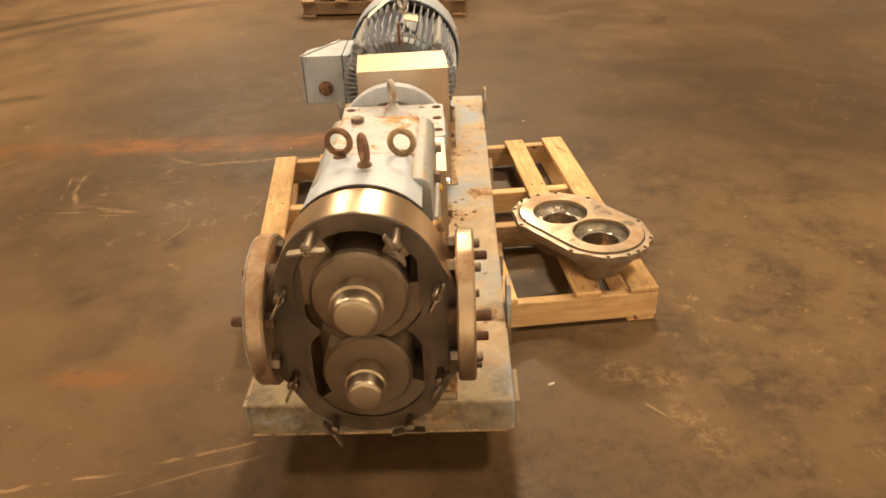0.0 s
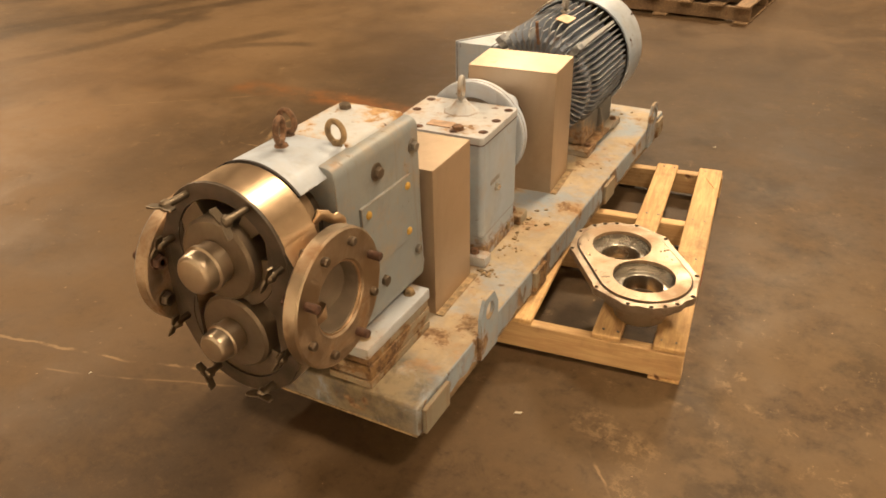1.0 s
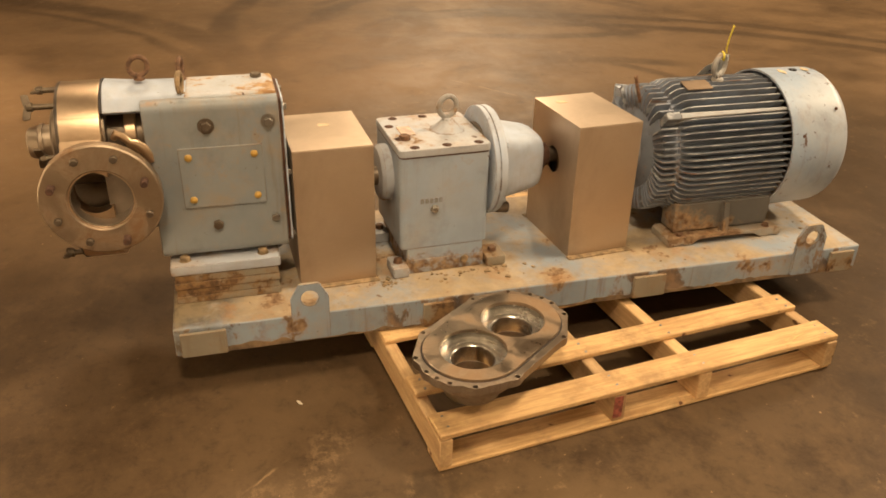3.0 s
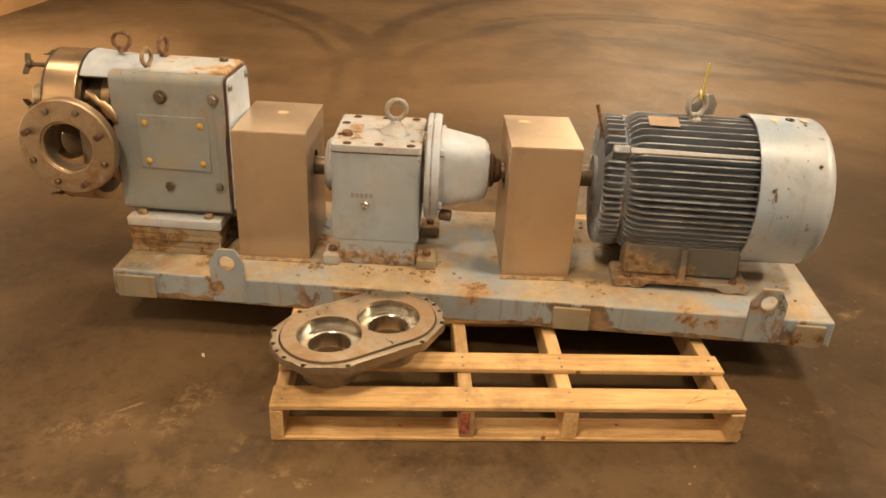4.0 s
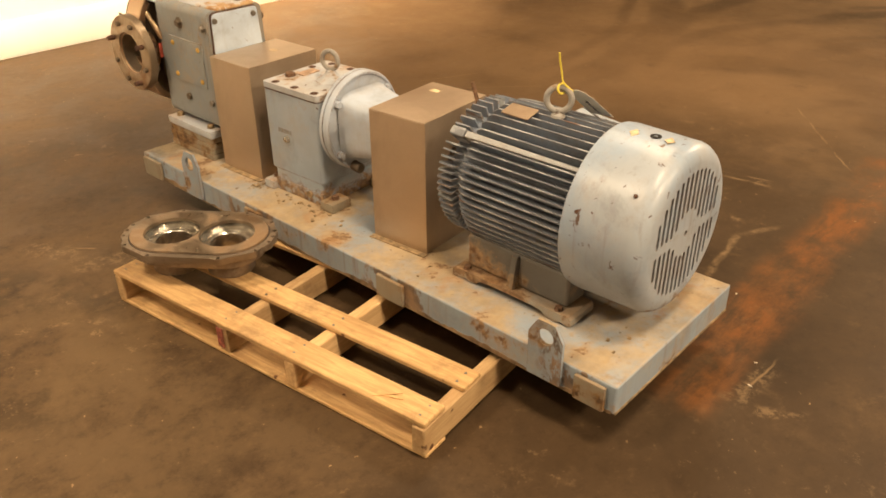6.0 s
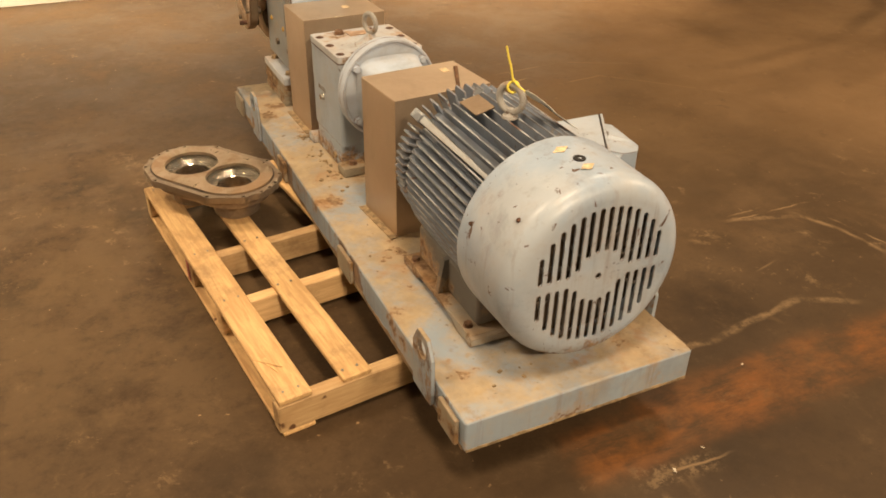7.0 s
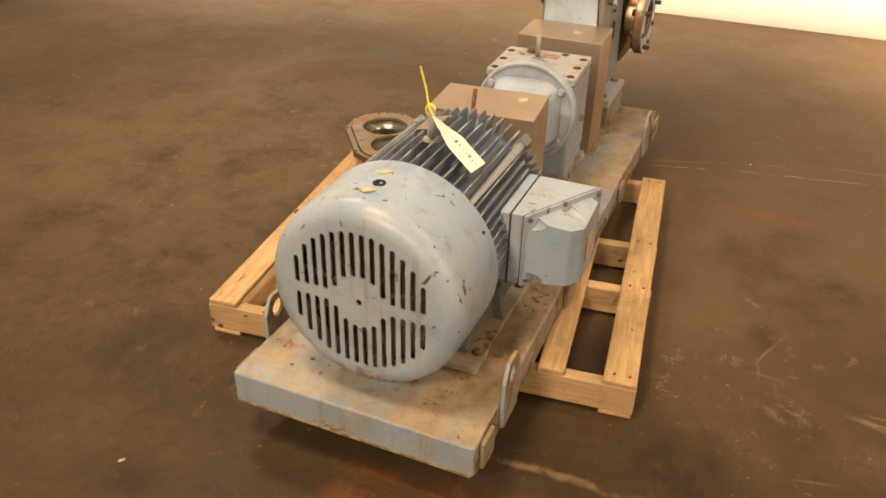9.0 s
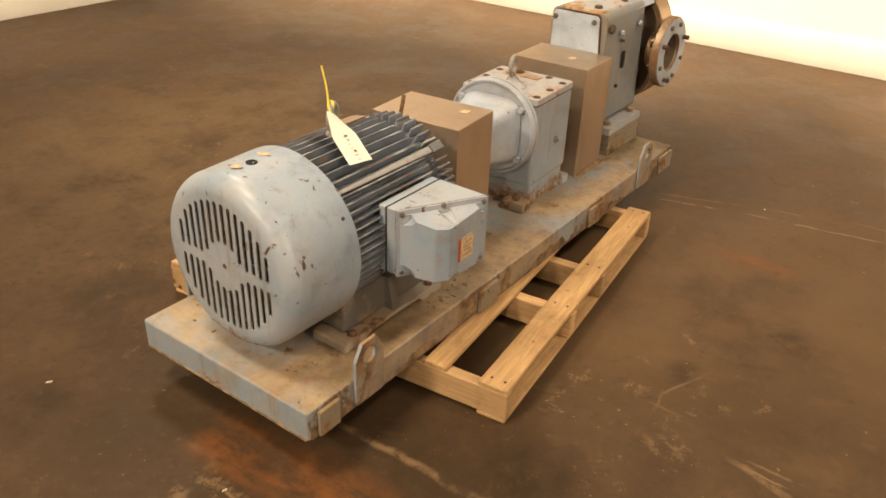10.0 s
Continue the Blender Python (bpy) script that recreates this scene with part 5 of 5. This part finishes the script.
    outline = rounded([slab(0.02, 1, -0.003, 0)[0], (-0.427, 0.535), (-0.427, 0.674), (-0.402, 0.704), (-0.322, 0.716), slab(0.02, 0.975, -0.003, 0)[3]], (0.002, 0.004, 0.020, 0.020, 0.004, 0.002), 4)
    dome = plate(outline, [], pose(0, 0, 0.396), 0.168)
    for v in dome.verts:
        d = (v.co - near).dot(away)
        v.co.z += -0.16 * d if v.co.z > 0.48 else 0.10 * d
    bulge = part("bulge", dome, SHELL, lid)
    screws = [(0.055, 0.401, 0.023), (0.055, 0.564, 0.023), (0.5, 0.572, 0.019), (0.5, 0.393, 0.019), (0.945, 0.401, 0.023), (0.945, 0.564, 0.023)]
    spots = [(near + along * u + Vector((0, 0, z)), r) for u, z, r in screws]
    cut(bulge, [(c + away * 0.0035, c + away * 0.2, r) for c, r in spots])
    for c, r in spots:
        part("box_screw", hexbolt(c - away * 0.0005, away, 0.0065, 0.005), BOLT, lid)
    part("mount_gasket", box((-0.2645, 0.4985, 0.3885), (-0.2605, 0.7235, 0.5765)), GASKET, base)
    label = part("box_label", box((-0.4278, 0.575, 0.440), (-0.4268, 0.628, 0.505)), STICKER, lid, "orange and red warning label")
    part("label_band", box((-0.4281, 0.629, 0.440), (-0.4268, 0.638, 0.505)), RED, label)
    for k in range(4):
        part("print_bar", box((-0.4281, 0.583, 0.450 + 0.012 * k), (-0.4277, 0.618 - 0.008 * (k % 2), 0.454 + 0.012 * k)), COPPER, label)
    part("box_neck", box((-0.245, 0.53, 0.41), (-0.19, 0.70, 0.55), 0.01), FIN, m)
    part("conduit_plug", lathe([(0, 0), (0, 0.028), (0.006, 0.028), (0.008, 0.018), (0.022, 0.016), (0.022, 0)], (-0.335, 0.501, 0.45), (0, -1, 0), 20), RUSTY, base, "rusty conduit plug")
    return m


motor()


# ---- card tag on a yellow string ----
def tag():
    t = thing("paper_tag", pose(-0.06, 0.67, 0.72), "white card tag tied with yellow string to the motor's lifting eye", "tag")
    a, b = Vector((-0.053, 0.694, 0.765)), Vector((-0.175, 0.713, 0.668))
    u = (b - a).normalized()

    def across(v):
        v = Vector(v)
        return (v - u * v.dot(u)).normalized()

    flat, twisted = across((0.22, 0.94, 0.19)), across((-0.06, 0.93, 0.36))
    L = (b - a).length
    sheet, rows = bmesh.new(), []
    for k in range(13):
        e = k / 12
        v = twisted.lerp(flat, min(1.0, e / 0.5)).normalized()
        w = 0.038 * (0.34 + 0.66 * min(1.0, e / 0.45)) if k else 0.008
        up = u.cross(v) * 0.0004
        c = a + u * (L * e)
        rows.append([sheet.verts.new(c + v * (w * q) + up * h) for q, h in ((-1, -1), (1, -1), (1, 1), (-1, 1))])
    for r0, r1 in zip(rows, rows[1:]):
        for k in range(4):
            sheet.faces.new((r0[k], r0[(k + 1) % 4], r1[(k + 1) % 4], r1[k]))
    sheet.faces.new(rows[0])
    sheet.faces.new(rows[-1])
    c = part("card", sheet, PAPER, t)
    ma = axes_pose(a, u, flat)
    bars = bmesh.new()
    for k in range(8):
        lean = (0.0015, -0.001, 0.0, 0.002)[k % 4]
        for d in ((0.0, 0.0035) if k % 3 else (0.0015,)):
            q = box((0.064 + k * 0.0115 + d + lean, -0.006 - 0.002 * (k % 2), -0.0011), (0.0656 + k * 0.0115 + d, 0.006 - 0.003 * (k % 3), 0.0014))
            q.transform(ma)
            merge(bars, q)
    part("written_marks", bars, INK, c, "dark handwritten marks")
    part("string", sweep([(-0.055, 0.690, 0.760), (-0.038, 0.680, 0.776), (-0.030, 0.672, 0.79), (-0.024, 0.670, 0.82), (-0.016, 0.669, 0.845), (-0.010, 0.670, 0.868)], 0.0026), STRING, t, "yellow string")
    part("knot", torus((-0.035, 0.668, 0.768), (0.3, 1, 0.2), 0.013, 0.003, 16, 8), STRING, t)
    return t


tag()


# ---- pump cover lying on the pallet ----
def pump_cover():
    c = thing("pump_cover", pose(0.541, -0.262, 0.1165, 0, 0, 37), "machined steel pump cover with two bores, lying on the pallet", "cover")
    top, half, R = 0.124, 0.089, 0.150
    spots = [(s * R * math.cos(radians(a)), e * (half + R * math.sin(radians(a)))) for e in (1, -1) for s, a in ((1, 8), (-1, 8), (1, 52), (-1, 52), (1, 76), (-1, 76), (1, 90))]

    def rim_line():
        out = []
        for x, y in stadium(0, -half, half, R - 0.004, 60):
            near = max(math.exp(-((x - a) ** 2 + (y - b) ** 2) / 0.0006) for a, b in spots)
            n = Vector((x, y - max(-half, min(half, y)))).normalized()
            out.append((x + n.x * 0.010 * near, y + n.y * 0.010 * near))
        return out

    holes = [circle(x * 0.985, y * 0.99, 0.0062, 10) for x, y in spots]
    part("rim", plate(rim_line(), [stadium(0, -half, half, R - 0.018)] + holes, pose(0, 0, top - 0.027), 0.0225, 0.0015), STEEL, c, "drilled rim with bolt lugs", local=True)
    for x, y in spots:
        part("hole_shade", rod((x * 0.985, y * 0.99, top - 0.026), (x * 0.985, y * 0.99, top - 0.018), 0.0063, 10), BLACK, c, local=True)
    part("seal_groove", plate(stadium(0, -half, half, R - 0.0182), [stadium(0, -half, half, R - 0.0218)], pose(0, 0, top - 0.02), 0.0135), GASKET, c, local=True)
    face = part("face", plate(stadium(0, -half, half, R - 0.022), [circle(0, s * half, 0.086, 48) for s in (1, -1)], pose(0, 0, top - 0.022), 0.0225, 0.001), FACE, c, "machined face with brown tarnish", local=True)
    for s in (1, -1):
        bore = lathe([(top - 0.010, 0.0858), (top - 0.028, 0.0858), (top - 0.028, 0.074), (top - 0.030, 0.073), (top - 0.030, 0.057), (top - 0.032, 0.055), (0.03, 0.055), (0.03, 0.068), (top - 0.058, 0.070), (top - 0.054, 0.0885), (top - 0.026, 0.0885), (top - 0.0225, 0.0858)], (0, s * half, 0), (0, 0, 1), 48, closed=True)
        part("bore", bore, BRIGHT, face, "bright turned bore", local=True)
        part("boss", tube((0, s * half, 0), (0, 0, 1), 0.05, 0.074, 0.0545), STEEL, c, "round boss under the plate", local=True)
    part("back", plate(stadium(0, -half, half, R - 0.034), [circle(0, s * half, 0.0887, 40) for s in (1, -1)], pose(0, 0, top - 0.066), 0.04, 0.006), STEEL, c, local=True)
    return c


pump_cover()


# ---- far pallet with dark machine ----
def far_pallet():
    p = thing("dark_pallet", pose(-0.33, 4.2, 0, 0, 0, -4), "weathered brown pallet on the floor", "pallet")
    for v in (-0.55, -0.02, 0.51):
        part("stringer", box((-0.62, v, 0.015), (0.62, v + 0.04, 0.105), 0.003, 1), PINE_OLD, p, local=True)
    for u in (-0.62, -0.36, -0.12, 0.12, 0.34, 0.52):
        part("deck_board", box((u, -0.6, 0.106), (u + 0.1, 0.6, 0.124), 0.003, 1), PINE_OLD, p, local=True)
    for u in (-0.62, -0.05, 0.52):
        part("bottom_board", box((u, -0.6, 0.001), (u + 0.1, 0.6, 0.0145), 0.003, 1), PINE_OLD, p, local=True)
    q = thing("stored_machine", pose(-0.33, 4.25, 0.1245, 0, 0, -4), "dark oily machine stored on a weathered pallet", "machine")
    part("base", box((-0.50, -0.58, 0), (0.46, 0.5, 0.12), 0.02), DARKSTEEL, q, local=True)
    part("body", box((-0.33, -0.3, 0.121), (0.3, 0.3, 0.5), 0.05, 3), DARKSTEEL, q, local=True)
    part("post", rod((-0.54, -0.4, 0), (-0.54, -0.4, 0.3), 0.03, 16, 0.005), RUSTY, q, local=True)


far_pallet()


# ---- litter on the floor ----
for x, y, s, a in ((0.404, -0.759, 0.012, 20), (-0.749, -1.151, 0.007, 80), (0.493, 1.287, 0.010, 50), (-0.62, 1.02, 0.006, 10), (-0.2, 1.25, 0.008, 70), (-0.31, 1.22, 0.006, 120)):
    s *= 0.75
    b = box((-s, -s * 0.45, 0), (s, s * 0.45, s * 0.35), s * 0.1, 2)
    for v in b.verts:
        v.co.x += 0.3 * s * math.sin(v.co.y * 300)
    b.transform(pose(x, y, 0.0005, 0, 0, a))
    tagged(new("paper_scrap", mesh_of("paper_scrap", b, SCRAP)), "small pale scrap lying on the concrete floor", "scrap", "scraps on the floor")

rng = random.Random(4)
flakes = bmesh.new()
for cx, cy, n, sx, sy in ((0.16, -0.46, 46, 0.03, 0.035), (0.165, -0.2, 40, 0.035, 0.14), (0.19, 0.42, 10, 0.05, 0.1), (0.12, 0.97, 6, 0.14, 0.06), (-0.25, 0.4, 10, 0.05, 0.3), (-0.285, 0.50, 40, 0.025, 0.09)):
    for _ in range(n):
        x, y = max(-0.325, min(rng.gauss(cx, sx * 0.6), 0.27)), rng.gauss(cy, sy * 0.6)
        s = rng.uniform(0.0015, 0.008) * rng.uniform(0.4, 1.0)
        q = box((-s, -s * 0.7, 0), (s, s * 0.7, s * 0.6))
        q.transform(pose(x, y, SZ1 + 0.0005, rng.uniform(-12, 12), 0, rng.uniform(0, 180)))
        merge(flakes, q)
tagged(new("rust_flakes", mesh_of("rust_flakes", flakes, RUSTY_LIGHT)), "loose rust flakes lying on the skid deck", "rust flakes", kind="stuff")
